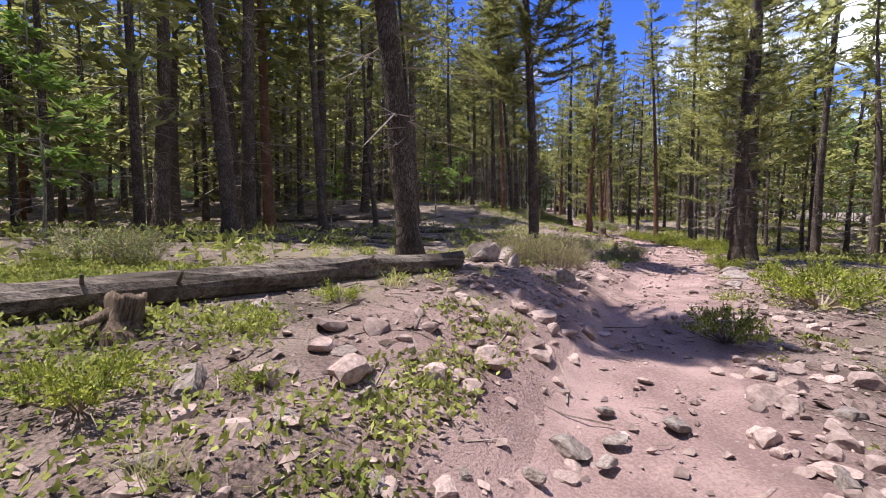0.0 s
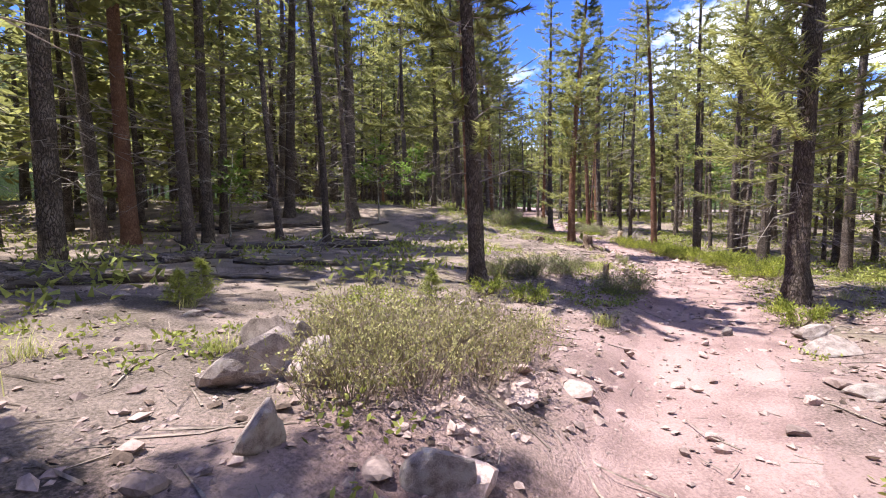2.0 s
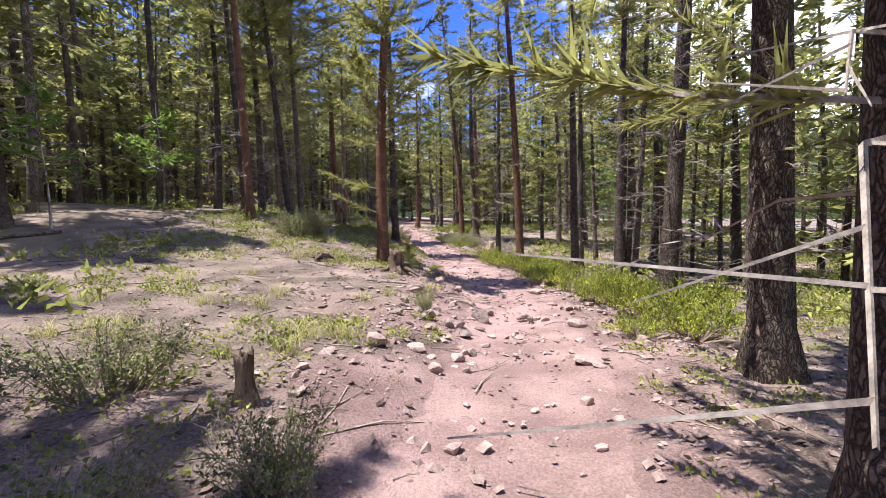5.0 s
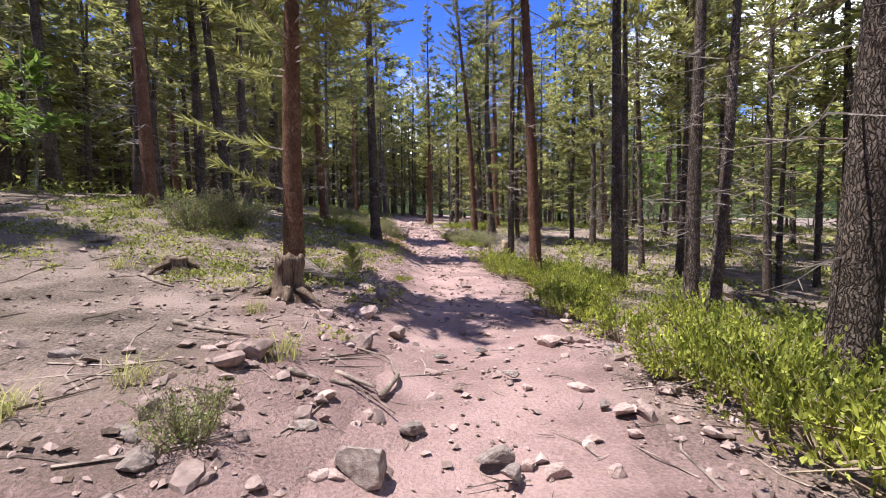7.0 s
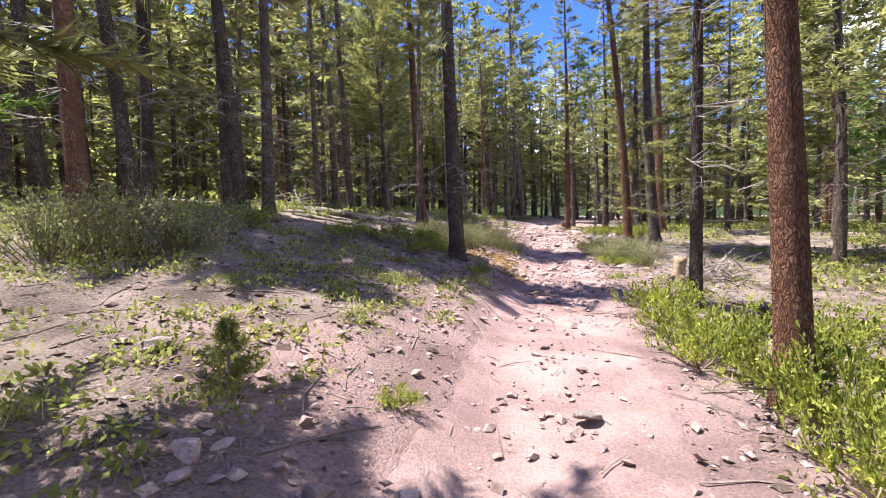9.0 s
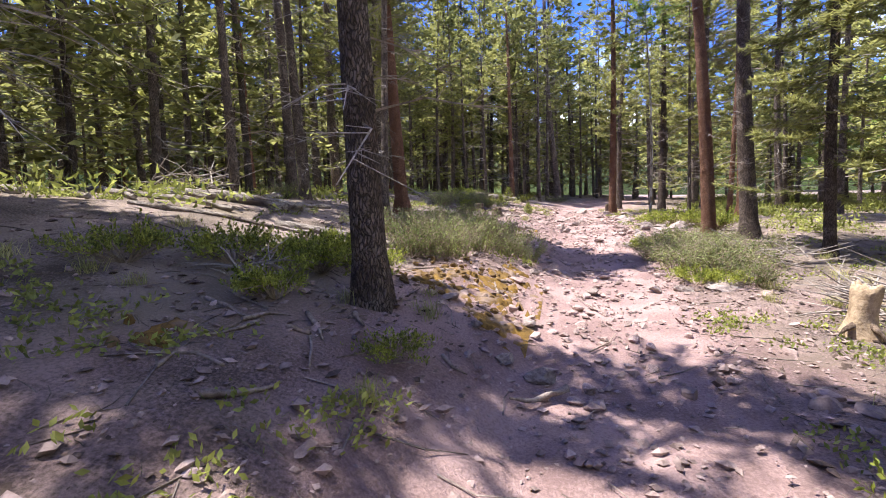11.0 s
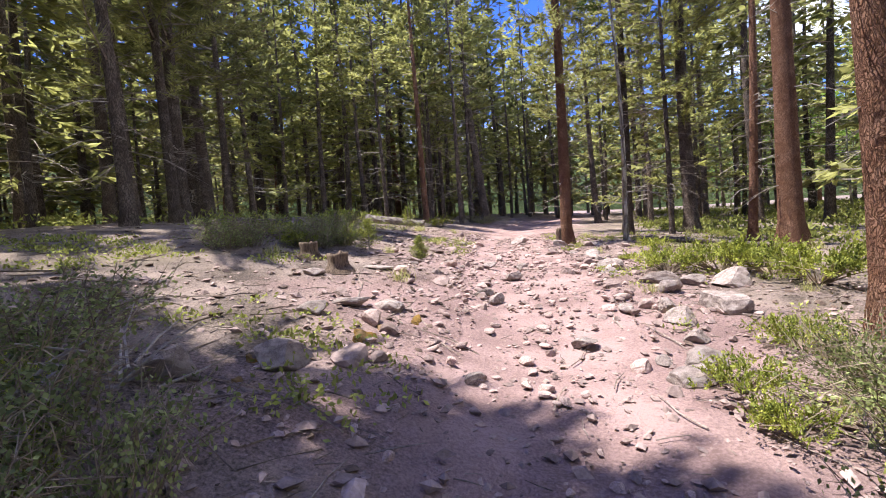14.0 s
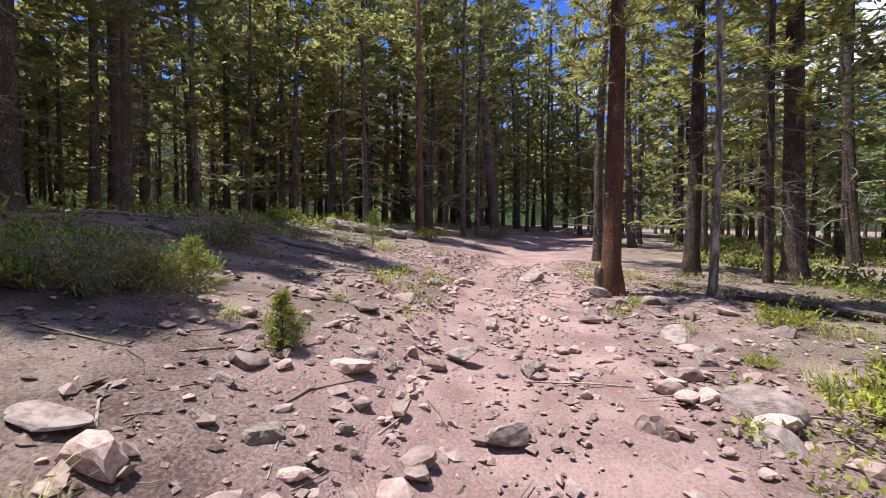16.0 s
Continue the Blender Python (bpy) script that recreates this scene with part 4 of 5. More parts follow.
def twiggy_meshes(seed):
    """A dry shrub: a thicket of fine upright stems with few small leaves."""
    rng = random.Random(seed)
    green, wood = Soup(), Soup()
    for _ in range(95):
        a, ln = rng.uniform(0, 2 * math.pi), rng.uniform(0.1, 1.0)
        out = Vector((math.cos(a), math.sin(a), 0))
        p0 = out * rng.uniform(0, 0.55)
        p1 = p0 + out * ln * 0.26 + Vector((rng.uniform(-0.1, 0.1), rng.uniform(-0.1, 0.1), rng.uniform(0.2, 0.42)))
        p2 = p1 + out * ln * 0.34 + Vector((rng.uniform(-0.2, 0.2), rng.uniform(-0.2, 0.2), rng.uniform(0.05, 0.34)))
        tube(wood, [p0, p1, p2], [0.006, 0.0045, 0.002], 3, cap=False)
        for k in range(5):
            q = p0.lerp(p1, rng.uniform(0.4, 1)) if k < 2 else p1.lerp(p2, rng.random())
            d = (out * 0.5 + unit(rng) + Vector((0, 0, 0.5))).normalized()
            ln2 = rng.uniform(0.08, 0.26)
            tube(wood, [q, q + d * ln2], [0.0032, 0.0014], 3, cap=False)
            for g in range(5):
                base = q + d * ln2 * rng.uniform(0.3, 1.0)
                e = unit(rng)
                s = e.cross(unit(rng)).normalized() * 0.011
                green.add([base, base + e * 0.018 + s, base + e * 0.042, base + e * 0.018 - s], [(0, 1, 2, 3)])
    return green.mesh("foliage", M_DRY), wood.mesh("woody_frame", M_STEM)


def bush(name, meshes, x, y, size, tall, label, category, group, rng):
    ob = new(name)
    for n, me in zip(("foliage", "woody_frame"), meshes):
        tagged(part(n, me, ob), kind="stuff")
    ob.matrix_basis = pose(x, y, ground_z(x, y) - 0.02, 0, 0, rng.uniform(0, 360)) @ Matrix.Diagonal((size, size, tall, 1))
    return tagged(ob, label, category, group)


JUN_SHAPES = [juniper_meshes(i) for i in range(4)]
SHRUB_SHAPES = [shrub_meshes(10 + i) for i in range(4)]
TWIGGY_SHAPES = [twiggy_meshes(70 + i) for i in range(3)]
rng = random.Random(8)
SHADED = [(10.93, 20.55, 0.9), (10.1, 19.3, 0.8), (10.6, 19.4, 0.85), (11.5, 21.2, 1.0), (10.4, 20.2, 0.8), (12.2, 21.9, 1.0), (10.2, 22.2, 0.7), (10.3, 23.3, 0.75), (11.2, 20.0, 0.9), (10.25, 18.6, 0.7), (6.86, 31.95, 0.5), (7.2, 31.8, 0.45), (6.6, 31.6, 0.6), (6.9, 31.45, 0.45), (7.5, 31.5, 0.4), (10.6, 33.4, 0.6), (10.55, 32.8, 0.5), (5.9, 37.4, 0.8), (6.4, 38.0, 0.8), (5.2, 38.1, 0.9), (6.7, 27.2, 0.8), (7.0, 27.25, 0.6), (7.15, 26.85, 0.5), (6.4, 26.8, 0.9), (6.1, 26.1, 0.9), (6.7, 26.6, 0.8), (6.9, 25.6, 0.7), (5.6, 25.5, 0.8), (7.9, 25.4, 0.5), (6.3, 27.1, 0.7)]
for x, y, w in SHADED + JUNIPERS_A + JUNIPERS_B:
    bush("juniper", rng.choice(JUN_SHAPES), x, y + w * 0.15, w * 0.62, min(1.1, w * (1.15 if x > 9 and 13 < y < 25 else 0.85)), "low spreading bright green juniper on the forest floor", "juniper shrub", "junipers beside the trail", rng)
for x, y, w in SHRUBS_A + SHRUBS_B:
    bush("shrub", rng.choice(SHRUB_SHAPES), x, y + w * 0.15, w * 0.66, min(0.6 if y < 13 else 0.66 if y > 29.8 else 1.05, w * 0.9), "loose grey-green leafy shrub with thin bare stems", "shrub", "shrubs beside the trail", rng)
for x, y, w in [(1.12, 5.5, 0.62), (1.45, 5.75, 0.75), (1.85, 6.2, 0.7), (1.15, 6.3, 0.75), (1.7, 6.75, 0.7), (2.25, 6.75, 0.55), (0.8, 6.5, 0.5)]:
    bush("dry_shrub", rng.choice(TWIGGY_SHAPES), x, y, w * 0.7, w * 1.0, "dry tan shrub of fine upright twigs with few leaves", "shrub", "dry shrubs beside the trail", rng)


# ---- fallen wood and stumps ----
def fallen_log(p0, p1, r, label, bend=0.1, stubs=6, seed=1):
    rng = random.Random(seed)
    s, t = Soup(), Soup()
    a, b = Vector((p0[0], p0[1], 0)), Vector((p1[0], p1[1], 0))
    side = (b - a).normalized().cross(Vector((0, 0, 1)))
    pts, rad = [], []
    for i in range(23):
        u = i / 22
        p = a.lerp(b, u) + side * bend * math.sin(u * math.pi * 1.3)
        p.z = ground_z(p.x, p.y) + r * 0.75
        pts.append(p)
        rad.append(r * (1 - 0.3 * u))
    zs = [p.z for p in pts]
    for i, p in enumerate(pts):
        p.z = sum(zs[max(0, i - 2):i + 3]) / len(zs[max(0, i - 2):i + 3])
    log = new("fallen_log")
    wood = M_BLEACH if "bleached" in label or "pale" in label else M_LOG
    tube(s, pts, rad, 14, rough=0.5)
    part("trunk", s.mesh("trunk", wood, False), log)
    for _ in range(stubs):
        p = pts[rng.randrange(1, 22)]
        d = (side * rng.uniform(-1, 1) + Vector((0, 0, rng.uniform(0.1, 0.9)))).normalized()
        t = Soup()
        tube(t, [p, p + d * (r + rng.uniform(0.05, 0.2))], [r * 0.16, r * 0.07], 5)
        part("branch_stub", t.mesh("branch_stub", wood), log)
    return tagged(log, label, "log")


fallen_log((-4.60, 0.20), (0.10, 4.15), 0.15, "weathered grey fallen trunk with peeling bark beside the trail", 0.12, 8, 2)
fallen_log((16.40, 23.60), (14.40, 18.90), 0.13, "grey fallen trunk lying in shade under the trees", 0.1, 4, 3)
fallen_log((17.40, 22.50), (13.90, 20.60), 0.09, "thin grey fallen trunk lying in shade under the trees", 0.1, 4, 13)
fallen_log((11.90, 27.60), (12.50, 25.00), 0.10, "pale bare fallen trunk among junipers", 0.05, 2, 4)
fallen_log((2.43, 28.82), (4.63, 29.71), 0.10, "bleached fallen trunk on the open slope", 0.05, 3, 5)
fallen_log((2.71, 29.76), (4.47, 29.39), 0.08, "bleached fallen trunk on the open slope", 0.05, 3, 6)
fallen_log((12.40, 41.41), (14.57, 39.47), 0.07, "dark thin fallen trunk beyond the trail", 0.05, 3, 7)
fallen_log((-8.50, 18.40), (-2.60, 19.30), 0.12, "grey fallen trunk among the standing trees", 0.2, 6, 8)
fallen_log((-5.00, 12.10), (-2.60, 12.70), 0.10, "grey fallen trunk among the standing trees", 0.1, 3, 9)
fallen_log((-3.60, 14.60), (0.30, 15.60), 0.09, "grey fallen trunk among the standing trees", 0.1, 3, 10)
fallen_log((-5.60, 8.30), (-2.00, 9.30), 0.11, "grey fallen trunk among the standing trees", 0.1, 3, 11)
fallen_log((4.43, 46.13), (6.46, 46.80), 0.16, "bleached fallen trunk at the forest edge", 0.05, 3, 12)


# lesser fallen trunks and limbs strewn under the trees: where they lie, how far they spread, how many
def strewn(x0, x1, y0, y1, count, seed, label):
    rng = random.Random(seed)
    for i in range(count):
        x, y, a = rng.uniform(x0, x1), rng.uniform(y0, y1), rng.gauss(0.2, 0.6)
        ln = rng.uniform(0.8, 2.6)
        fallen_log((x, y), (x + math.cos(a) * ln, y + math.sin(a) * ln), rng.uniform(0.025, 0.075), label, rng.uniform(-0.15, 0.15), 3, seed * 100 + i)


strewn(-7.0, -1.8, 7.2, 13.5, 16, 21, "weathered grey limb lying on the forest floor")
strewn(-9.0, -1.0, 14.0, 20.0, 12, 22, "weathered grey limb lying on the forest floor")
strewn(0.5, 5.2, 26.5, 31.5, 14, 23, "bleached fallen limb on the open slope")
strewn(13.0, 19.0, 20.0, 34.0, 10, 24, "grey fallen limb among undergrowth")
strewn(1.0, 5.5, 40.0, 47.0, 8, 25, "bleached fallen limb at the forest edge")


def stump(x, y, r, h, label, seed, wood=M_STUMP, roots=5, tilt=0.0):
    rng = random.Random(seed)
    ob = new("tree_stump")
    ob.matrix_basis = pose(x, y, ground_z(x, y), tilt, tilt * 0.6, rng.uniform(0, 360))
    s, n = Soup(), 22
    rings = ((-0.12, 1.7), (0.0, 1.45), (h * 0.15, 1.2), (h * 0.35, 0.98), (h * 0.6, 0.9), (h * 0.85, 0.95), (h, 0.93), (h, 0.72), (h * 0.75, 0.58), (h * 0.45, 0.4))
    verts, faces = [], []
    for j, (z, q) in enumerate(rings):
        for k in range(n):
            t = 2 * math.pi * k / n
            w = 1 + 0.26 * noise.noise(Vector((math.cos(t) * 1.6 + seed, math.sin(t) * 1.6, z * 3))) + 0.10 * noise.noise(Vector((math.cos(t) * 5, math.sin(t) * 5, z * 4 + seed)))
            verts.append((r * q * w * math.cos(t), r * q * w * math.sin(t), z + (0.22 * h * noise.noise(Vector((math.cos(t) * 2.2, math.sin(t) * 2.2, seed))) if j > 4 else 0)))
    for j in range(len(rings) - 1):
        for k in range(n):
            m = (k + 1) % n
            faces.append((j * n + k, j * n + m, (j + 1) * n + m, (j + 1) * n + k))
    faces.append(tuple((len(rings) - 1) * n + k for k in range(n)))
    s.add(verts, faces)
    part("body", s.mesh("body", wood, True), ob)
    for i in range(roots):
        a = 2 * math.pi * (i + rng.uniform(-0.3, 0.3)) / max(1, roots)
        d = Vector((math.cos(a), math.sin(a), 0))
        ln = rng.uniform(1.2, 2.6) * r
        t = Soup()
        tube(t, [d * r * 0.6 + Vector((0, 0, 0.12)), d * (r + ln * 0.5) + Vector((0, 0, 0.05)), d * (r + ln) + Vector((0, 0, -0.05))], [r * 0.34, r * 0.2, r * 0.08], 7, rough=0.3)
        part("root", t.mesh("root", M_STUMP, True), ob)
    return tagged(ob, label, "stump")


stump(6.57, 17.92, 0.15, 0.42, "hollow weathered tree stump with spreading roots", 1)
stump(5.15, 18.75, 0.13, 0.17, "small dark rotten stump on bare ground", 2, roots=3)
stump(11.85, 28.20, 0.12, 0.5, "broken stump with torn orange wood", 3, M_CUT, 3, 6)
stump(6.47, 36.41, 0.13, 0.22, "sawn stump with a pale cut top", 4, roots=0)
stump(7.09, 35.83, 0.14, 0.22, "sawn stump with a pale cut top", 5, roots=0)
stump(10.55, 41.42, 0.07, 0.42, "thin dead stump against a red-barked pine", 6, roots=2)
stump(-2.07, 1.35, 0.11, 0.22, "charred broken stump end beside the fallen trunk", 7, roots=2, tilt=10)
stump(6.62, 27.60, 0.16, 0.2, "round weathered log end lying in the grass", 8, roots=0, tilt=50)
stump(5.00, 12.20, 0.06, 0.3, "thin dark snag standing in a shrub", 9, roots=0)


def branch_heap(x, y, size, count, seed, label):
    rng = random.Random(seed)
    ob = new("branch_pile")
    for _ in range(count):
        a = rng.uniform(0, 2 * math.pi)
        d = Vector((math.cos(a), math.sin(a), rng.uniform(-0.1, 0.7))).normalized()
        p = Vector((rng.uniform(-0.5, 0.5), rng.uniform(-0.5, 0.5), rng.uniform(0.0, 0.35))) * size
        ln = rng.uniform(0.4, 1.0) * size
        t = Soup()
        q = p + d * ln
        q.z = max(0.02, q.z)
        tube(t, [p, p.lerp(q, 0.5) + unit(rng) * 0.06 * size, q], [0.015 * size ** 0.7, 0.010 * size ** 0.7, 0.003], 5)
        part("branch", t.mesh("branch", M_TWIG), ob)
    ob.matrix_basis = pose(x, y, ground_z(x, y))
    return tagged(ob, label, "branch pile")


branch_heap(12.70, 28.90, 1.0, 90, 1, "heap of bare bleached branches at a fallen tree's root")
branch_heap(1.60, 30.53, 1.2, 40, 2, "scattered dead grey branches on the slope")
branch_heap(12.52, 31.94, 0.9, 50, 3, "heap of bare dead branches behind a shrub")
branch_heap(7.25, 32.1, 0.5, 26, 5, "dead twigs caught among low junipers")
branch_heap(6.55, 25.9, 0.45, 26, 6, "pale dead sticks and roots at the foot of a pine")
branch_heap(-1.20, 13.20, 1.0, 30, 4, "scattered dead grey branches on the forest floor")

def crooked_root(points, r, label):
    """A bare crooked root or stick lying on the ground."""
    t, pts = Soup(), []
    for (x0, y0), (x1, y1) in zip(points, points[1:]):
        for k in range(4):
            u = k / 4
            x, y = x0 + (x1 - x0) * u, y0 + (y1 - y0) * u
            j = noise.noise(Vector((x * 9, y * 9, 1))) * 0.03
            pts.append(Vector((x + j, y - j, ground_z(x, y) + r * 0.6)))
    rad = [r * (1 - 0.75 * i / len(pts)) for i in range(len(pts))]
    tube(t, pts, rad, 7, rough=0.4)
    tagged(new("bare_root", t.mesh("bare_root", M_STICK, True)), label, "root", "bare roots beside the trail")


PALE_ROOT = "bare crooked grey root lying across the litter"
crooked_root([(6.57, 25.39), (6.80, 25.34), (6.95, 25.26), (7.12, 25.24)], 0.018, PALE_ROOT)
crooked_root([(7.12, 25.26), (7.10, 25.10), (7.06, 24.95), (6.9, 24.8)], 0.016, PALE_ROOT)
crooked_root([(7.27, 25.30), (7.45, 25.28), (7.54, 25.14), (7.64, 24.93)], 0.017, PALE_ROOT)
crooked_root([(7.06, 24.53), (7.02, 24.66), (6.99, 24.80), (6.8, 25.0)], 0.013, PALE_ROOT)
crooked_root([(7.28, 24.72), (7.1, 24.72), (6.9, 24.62), (6.7, 24.66)], 0.012, PALE_ROOT)
crooked_root([(7.41, 24.43), (7.5, 24.55), (7.56, 24.65), (7.6, 24.8)], 0.022, PALE_ROOT)
crooked_root([(9.0, 26.1), (8.78, 25.87), (8.57, 25.74)], 0.028, PALE_ROOT)
crooked_root([(7.5, 15.9), (7.62, 16.3), (7.55, 16.6), (7.2, 16.75)], 0.022, PALE_ROOT)
crooked_root([(5.96, 16.74), (6.33, 16.48), (6.66, 16.39)], 0.022, PALE_ROOT)
crooked_root([(6.92, 15.99), (7.02, 15.98), (7.14, 15.96)], 0.026, PALE_ROOT)
crooked_root([(7.17, 16.01), (7.31, 15.99), (7.49, 15.81), (7.58, 15.69)], 0.016, PALE_ROOT)
crooked_root([(7.21, 16.15), (7.45, 16.02), (7.52, 15.9)], 0.019, PALE_ROOT)
crooked_root([(4.95, 18.4), (5.31, 18.05), (5.47, 17.97)], 0.022, PALE_ROOT)
crooked_root([(5.95, 17.86), (6.13, 18.13), (6.2, 18.53)], 0.026, PALE_ROOT)
crooked_root([(7.15, 27.74), (7.32, 27.63), (7.41, 27.59)], 0.016, PALE_ROOT)
crooked_root([(8.26, 27.87), (8.19, 28.06), (8.15, 28.31), (8.12, 28.36)], 0.019, PALE_ROOT)
crooked_root([(7.74, 27.45), (7.65, 27.54), (7.63, 27.59)], 0.022, PALE_ROOT)
crooked_root([(8.2, 28.37), (8.27, 28.49), (8.37, 28.51)], 0.026, PALE_ROOT)
crooked_root([(6.89, 28.0), (6.88, 28.2), (6.61, 28.56)], 0.016, PALE_ROOT)
crooked_root([(8.18, 29.3), (8.18, 29.45), (8.25, 29.62)], 0.019, PALE_ROOT)
crooked_root([(8.43, 28.01), (8.4, 28.1), (8.35, 28.2)], 0.022, PALE_ROOT)
crooked_root([(7.54, 27.98), (7.61, 28.05), (7.7, 28.12)], 0.026, PALE_ROOT)
crooked_root([(7.03, 25.19), (7.05, 25.36), (7.2, 25.5)], 0.016, PALE_ROOT)
crooked_root([(6.55, 25.64), (6.81, 25.5), (7.11, 25.43)], 0.019, PALE_ROOT)
crooked_root([(7.25, 25.57), (7.43, 25.41), (7.57, 25.23)], 0.022, PALE_ROOT)
crooked_root([(7.5, 25.79), (7.53, 25.75), (7.65, 25.67)], 0.026, PALE_ROOT)
crooked_root([(8.14, 25.85), (8.24, 25.77), (8.36, 25.8)], 0.016, PALE_ROOT)
crooked_root([(7.55, 32.0), (7.75, 31.95), (7.95, 31.75), (8.2, 31.75)], 0.024, PALE_ROOT)
crooked_root([(7.3, 31.9), (7.5, 31.8), (7.7, 31.6)], 0.018, PALE_ROOT)

# a surface root of the red-barked pine
t = Soup()
base = Vector((6.44, 19.05, 0))
pts = [base + Vector(o) for o in ((0.08, -0.05, 0.16), (0.32, -0.1, 0.06), (0.7, -0.12, 0.02), (1.1, -0.2, -0.06))]
for p in pts:
    p.z += ground_z(p.x, p.y)
tube(t, pts, [0.12, 0.075, 0.045, 0.015], 10, rough=0.3)
tagged(new("tree_root", t.mesh("tree_root", M_LOG, True)), "gnarled surface root at the foot of a pine", "root")


# ---- moss, grass, low plants ----
def moss_patch(x, y, size, seed):
    """A cushion of dry moss that follows the ground, with a ragged edge and humps."""
    s, n = Soup(), 31
    for i in range(n):
        for k in range(n):
            u, v = 2 * i / (n - 1) - 1, 2 * k / (n - 1) - 1
            r = math.hypot(u, v)
            px, py = x + u * size, y + v * size
            edge = 1.2 - 1.3 * r + 0.5 * noise.noise(Vector((px * 3, py * 3, seed))) + 0.9 * noise.noise(Vector((px * 9, py * 9, seed)))
            hump = 0.045 * max(0.0, noise.noise(Vector((px * 9, py * 9, seed)))) + 0.012 * noise.noise(Vector((px * 26, py * 26, seed))) + 0.015
            s.v.append((px, py, ground_z(px, py) + (hump if edge > 0.66 else -0.03)))
    for i in range(n - 1):
        for k in range(n - 1):
            s.f.append((i * n + k, (i + 1) * n + k, (i + 1) * n + k + 1, i * n + k + 1))
    tagged(new("moss_patch", s.mesh("moss_patch", M_MOSS, True)), "cushion of dry orange-brown moss on the ground", "moss", "moss beside the trail")


for i, (x, y, w) in enumerate([(7.56, 27.65, 0.35), (8.24, 27.55, 0.45), (7.74, 28.09, 0.4), (8.25, 28.66, 0.45), (8.26, 27.00, 0.4), (8.27, 28.16, 0.45), (8.25, 34.62, 0.14),
                               (7.98, 33.88, 0.18), (8.09, 34.19, 0.14), (8.27, 29.27, 0.35), (6.73, 24.84, 0.3), (7.55, 27.35, 0.3), (7.9, 27.4, 0.35), (7.58, 32.75, 0.13), (7.53, 33.09, 0.1), (7.70, 33.2, 0.1)]):
    moss_patch(x, y, w, i)
lump = [rock_mesh(60 + i, 2) for i in range(3)]
for me in lump:
    me.materials[0] = M_MOSS
rng = random.Random(21)
for i in range(70):
    x, y = rng.uniform(7.14, 8.34), rng.uniform(26.99, 28.89)
    w = rng.uniform(0.03, 0.07)
    ob = new("mossy_stone", rng.choice(lump))
    ob.matrix_basis = pose(x, y, ground_z(x, y) + 0.02, rng.uniform(-15, 15), 0, rng.uniform(0, 360)) @ Matrix.Diagonal((w, w * 0.8, w * 0.6, 1))
    tagged(ob, "small round stone covered in dry brown moss", "mossy stone", "mossy stones")


def tuft_mesh(seed, count, tall, wide, material):
    rng = random.Random(seed)
    s = Soup()
    for _ in range(count):
        a = rng.uniform(0, 2 * math.pi)
        o = Vector((rng.gauss(0, 0.06), rng.gauss(0, 0.06), -0.01))
        d = Vector((math.cos(a) * 0.55, math.sin(a) * 0.55, 1)).normalized() * tall * rng.uniform(0.5, 1.2)
        q = Vector((-math.sin(a), math.cos(a), 0)) * wide
        s.add([o - q, o + q, o + d * 0.6 + q * 0.8, o + d * 0.6 - q * 0.8, o + d + Vector((d.x * 0.6, d.y * 0.6, -0.12 * tall))], [(0, 1, 2, 3), (3, 2, 4)])
    return s.mesh("grass_tuft", material)


GRASS_SHAPES = [tuft_mesh(i, 70, 0.2, 0.003, M_GRASS) for i in range(3)]
rng = random.Random(31)
for i in range(190):
    y = rng.uniform(0, 44)
    d = rng.choice((-1, 1)) * rng.uniform(1.15, 5.5)
    x = trail_x(y) + d
    ob = new("grass_tuft", rng.choice(GRASS_SHAPES))
    sc = rng.uniform(0.6, 1.2)
    ob.matrix_basis = pose(x, y, ground_z(x, y), 0, 0, rng.uniform(0, 360)) @ Matrix.Diagonal((sc, sc, sc, 1))
    tagged(ob, "small tuft of dry yellow-green grass", "grass", "grass tufts")

# low leafy plants, thickest on the open banks
def low_plants():
    rng = random.Random(41)
    s = Soup()
    made = 0
    while made < 3900:
        y = rng.uniform(-0.5, 46) if made < 2950 else rng.uniform(-1, 3.5)
        d = rng.choice((-1, 1, -1)) * rng.uniform(1.0, 7.5) if made < 2950 else -rng.uniform(1.2, 6)
        x = trail_x(y) + d
        if noise.noise(Vector((x * 0.55, y * 0.55, 4))) + (0.25 if d < 0 and y < 3.5 else 0.4 if d < 0 and 18 < y < 25 else 0.0) + (0.2 if d > 0 else 0) < rng.uniform(0.05, 0.5):
            continue
        if 26.5 < y < 29.6 and -2.6 < d < 0:
            continue
        made += 1
        z = ground_z(x, y)
        for _ in range(rng.randint(14, 30)):
            base = Vector((x + rng.gauss(0, 0.075), y + rng.gauss(0, 0.075), z + rng.uniform(0, 0.07)))
            d1 = (unit(rng) + Vector((0, 0, 0.6))).normalized()
            q = d1.cross(unit(rng)).normalized() * 0.012
            s.add([base, base + d1 * 0.024 + q, base + d1 * 0.05, base + d1 * 0.024 - q], [(0, 1, 2, 3)])
    tagged(new("low_plants", s.mesh("low_plants", M_LOW)), "scattered low yellow-green leafy plants", "plants", kind="stuff")


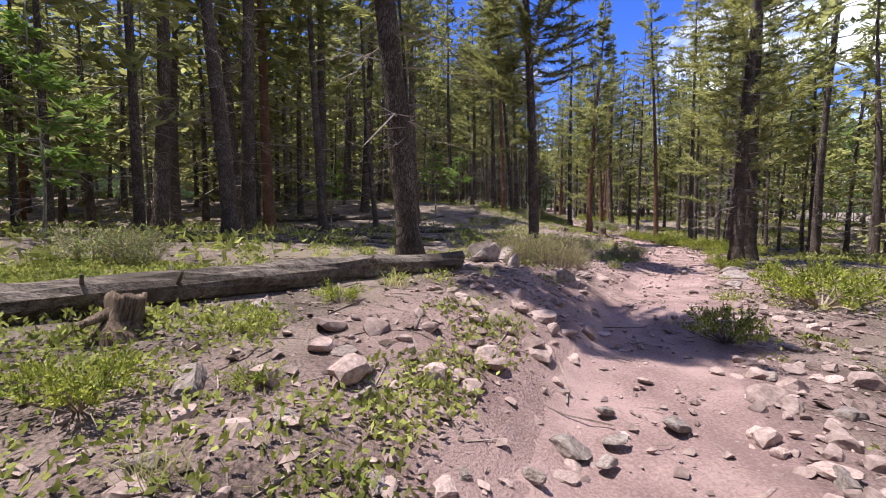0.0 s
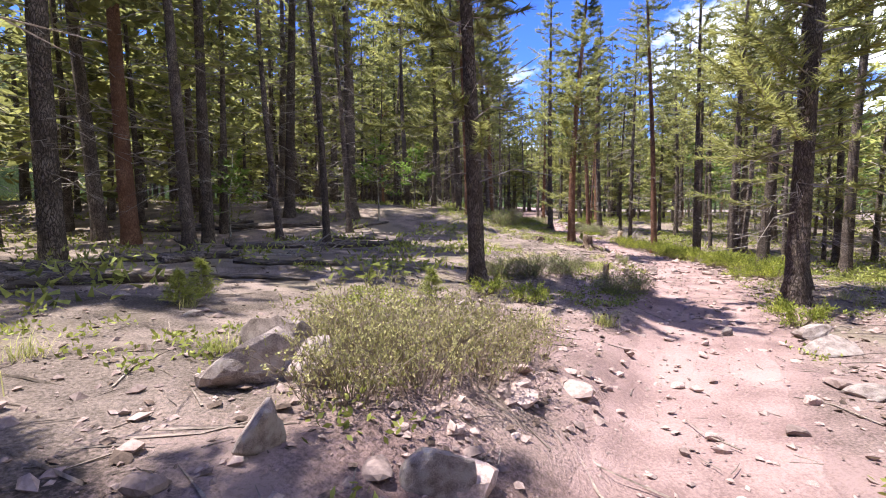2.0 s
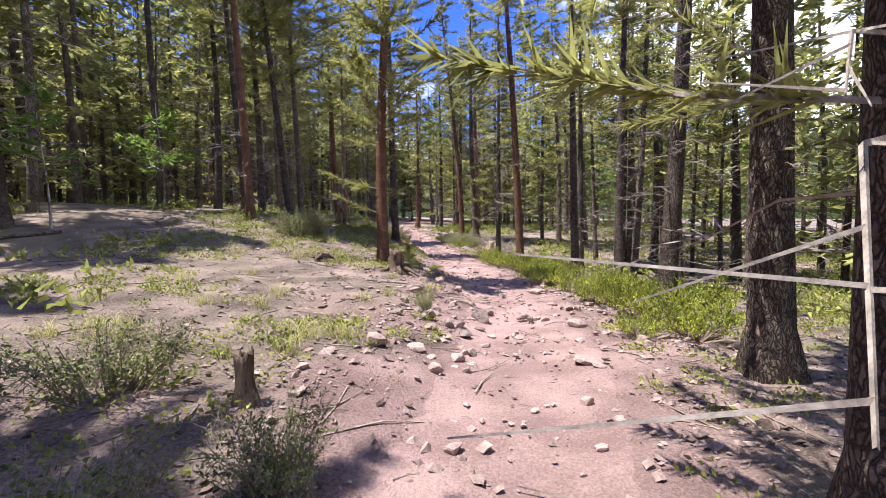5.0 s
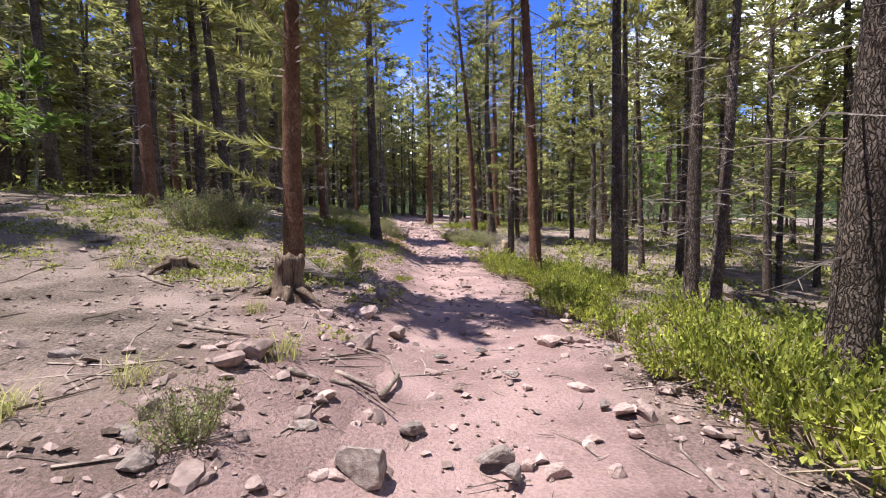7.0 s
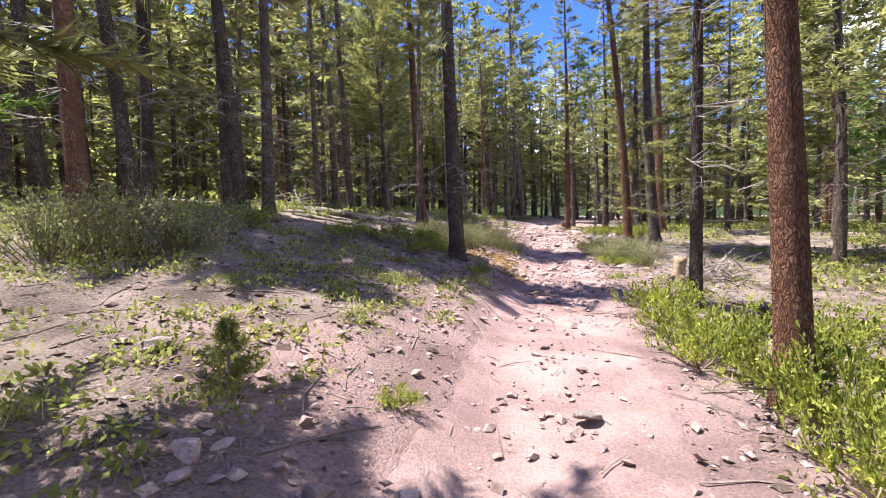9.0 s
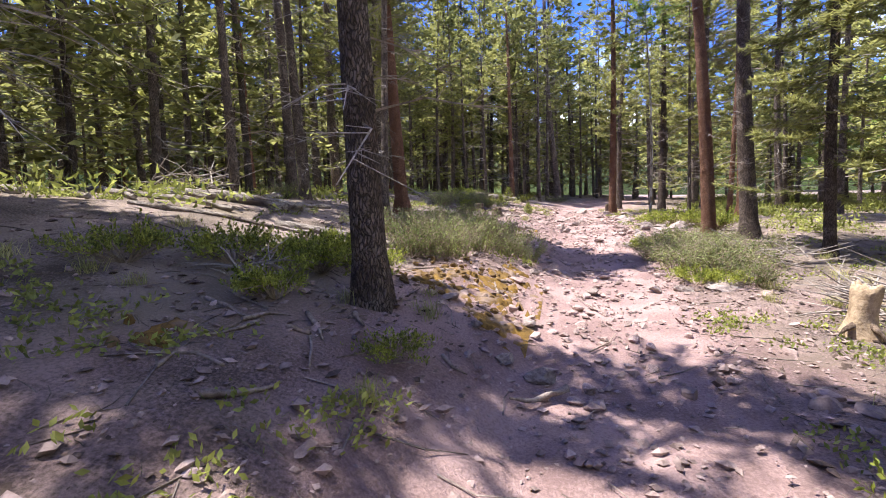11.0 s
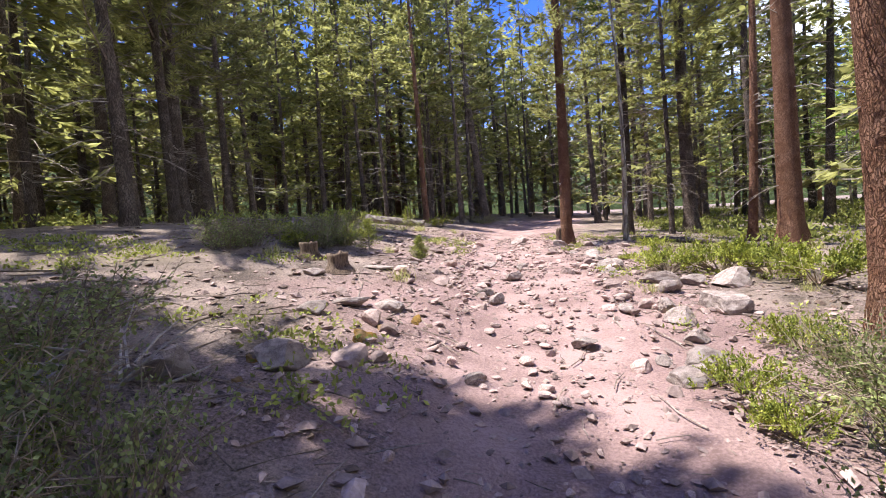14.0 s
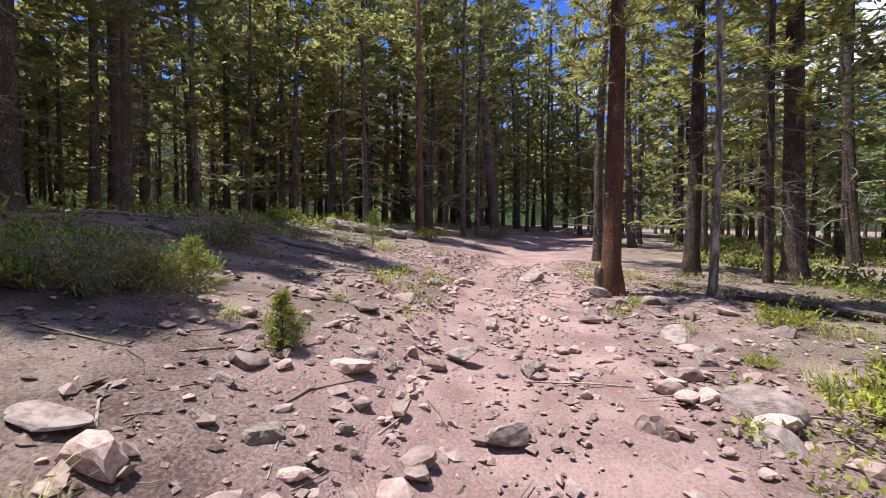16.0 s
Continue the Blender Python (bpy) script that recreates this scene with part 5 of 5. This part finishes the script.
def undergrowth():
    """Leafy ground cover under the trees, well off the trail."""
    rng = random.Random(43)
    s = Soup()
    made = 0
    while made < 3400:
        y = rng.uniform(-4, 70)
        d = rng.choice((-1, 1, 1, 1)) * rng.uniform(5.0, 30)
        x = trail_x(y) + d
        if noise.noise(Vector((x * 0.3, y * 0.3, 9))) < rng.uniform(-0.35, 0.35):
            continue
        made += 1
        z, w = land(x, y), rng.uniform(0.15, 0.45)
        for _ in range(30):
            base = Vector((x + rng.gauss(0, w), y + rng.gauss(0, w), z + rng.uniform(0, w * 0.8)))
            d1 = (unit(rng) + Vector((0, 0, 0.5))).normalized()
            q = d1.cross(unit(rng)).normalized() * 0.03
            s.add([base - q, base + q, base + d1 * 0.15], [(0, 1, 2)])
    tagged(new("undergrowth", s.mesh("undergrowth", M_LOW)), "patchy grey-green undergrowth beneath the trees", "undergrowth", kind="stuff")


low_plants()
undergrowth()


# ---- litter: twigs, cones and gravel ----
def litter():
    rng = random.Random(51)
    s = Soup()
    for _ in range(13000):
        y = rng.uniform(-1.0, 47)
        d = rng.gauss(0, 4.0)
        if abs(d) < 1.0 and rng.random() < 0.8:
            continue
        x = trail_x(y) + d
        a, ln = rng.uniform(0, math.pi), rng.choice((0.06, 0.08, 0.1, 0.12, 0.15, 0.2, 0.3, 0.55)) * rng.uniform(0.6, 1.3)
        r = 0.0025 + ln * 0.009
        p = Vector((x, y, 0))
        q = p + Vector((math.cos(a), math.sin(a), 0)) * ln
        m = p.lerp(q, 0.5) + Vector((rng.uniform(-0.1, 0.1), rng.uniform(-0.1, 0.1), 0)) * ln
        for v in (p, m, q):
            v.z = ground_z(v.x, v.y) + r * 0.7 - (0.03 if abs(v.x - trail_x(v.y)) < 0.8 else 0)
        tube(s, [p, m, q], [r, r * 0.9, r * 0.5], 3, cap=False)
    tagged(new("twigs", s.mesh("twigs", M_STICK)), "dead grey twigs and sticks strewn over the ground", "twigs", kind="stuff")
    shape_v = [Vector(v) for v in ((1, 0, 0), (0, 1, 0), (-1, 0, 0), (0, -1, 0), (0, 0, 1), (0, 0, -1), (0.6, 0.6, 0.5))]
    shape_f = [(0, 6, 4), (6, 1, 4), (0, 1, 6), (1, 2, 4), (2, 3, 4), (3, 0, 4), (1, 0, 5), (2, 1, 5), (3, 2, 5), (0, 3, 5)]
    for name, material, count, spread, big, flat, label in (("gravel", M_STONE, 30000, 2.1, 72, 0.5, "loose angular pinkish gravel on the trail"), ("bark_chips", M_CHIP, 18000, 4.0, 70, 0.3, "dark bark chips and cones scattered in the litter")):
        g = Soup()
        for _ in range(count):
            y = rng.uniform(-0.8, 46)
            d = rng.gauss(0, spread)
            if abs(d) < 1.0 and (name == "bark_chips" or y < 25 and rng.random() < 0.6):
                continue
            x = trail_x(y) + d
            w = min(0.065, 0.009 + rng.expovariate(big))
            dip = 0.045 if abs(d) < 0.75 else 0.0
            o = Vector((x, y, ground_z(x, y) - dip + w * 0.2))
            turn = Euler((rng.uniform(-0.4, 0.4), rng.uniform(-0.4, 0.4), rng.uniform(0, 6.3))).to_matrix()
            f = Vector((w, w * rng.uniform(0.5, 0.9), w * flat * rng.uniform(0.7, 1.2)))
            g.add([o + turn @ Vector((v.x * f.x, v.y * f.y, v.z * f.z)) * rng.uniform(0.8, 1.2) for v in shape_v], shape_f)
        tagged(new(name, g.mesh(name, material)), label, "litter", kind="stuff")


litter()


# ---- the wooded ridge that closes the distance ----
def ridge():
    s = Soup()
    n = 720
    for i in range(n):
        a = 2 * math.pi * i / n
        c, sn = math.cos(a), math.sin(a)
        up = 24 + 6 * noise.noise(Vector((c * 2.2, sn * 2.2, 1))) + 20 * max(0.0, -c) + 1.6 * noise.noise(Vector((c * 60, sn * 60, 2))) + (i % 2) * 1.2
        for r, z in ((128, -6), (132, up * 0.45), (138, up * 0.8), (141, up)):
            s.v.append((10 + c * r, 25 + sn * r, z))
    for i in range(n):
        j = (i + 1) % n
        for k in range(3):
            s.f.append((i * 4 + k, j * 4 + k, j * 4 + k + 1, i * 4 + k + 1))
    m = surface("far_forest", (0.035, 0.055, 0.02), (0.10, 0.14, 0.045), 0.35, fine=7, bump=0.8, third=(0.19, 0.255, 0.075), patch=0.12, depth=1.0)
    tagged(new("backdrop", s.mesh("backdrop", m)), "distant wooded ridge in dark green", "ridge", kind="structure")


ridge()

# ---- loose stones on the trail, nearest last ----
rng = random.Random(61)
trail = bpy.data.objects["path"]
for i in range(300):
    y = rng.uniform(-0.6, 17) if i < 110 else rng.uniform(26, 44)
    d = rng.uniform(-1.1, 1.1)
    x = trail_x(y) + d
    w = rng.uniform(0.03, 0.085)
    ob = new("stone", rng.choice(STONE_SHAPES))
    ob.parent = trail
    ob.matrix_basis = pose(x, y, ground_z(x, y) - (0.045 if abs(d) < 0.8 else 0.01) + w * 0.2, rng.uniform(-15, 15), rng.uniform(-15, 15), rng.uniform(0, 360)) @ Matrix.Diagonal((w, w * 0.8, w * rng.uniform(0.4, 0.65), 1))
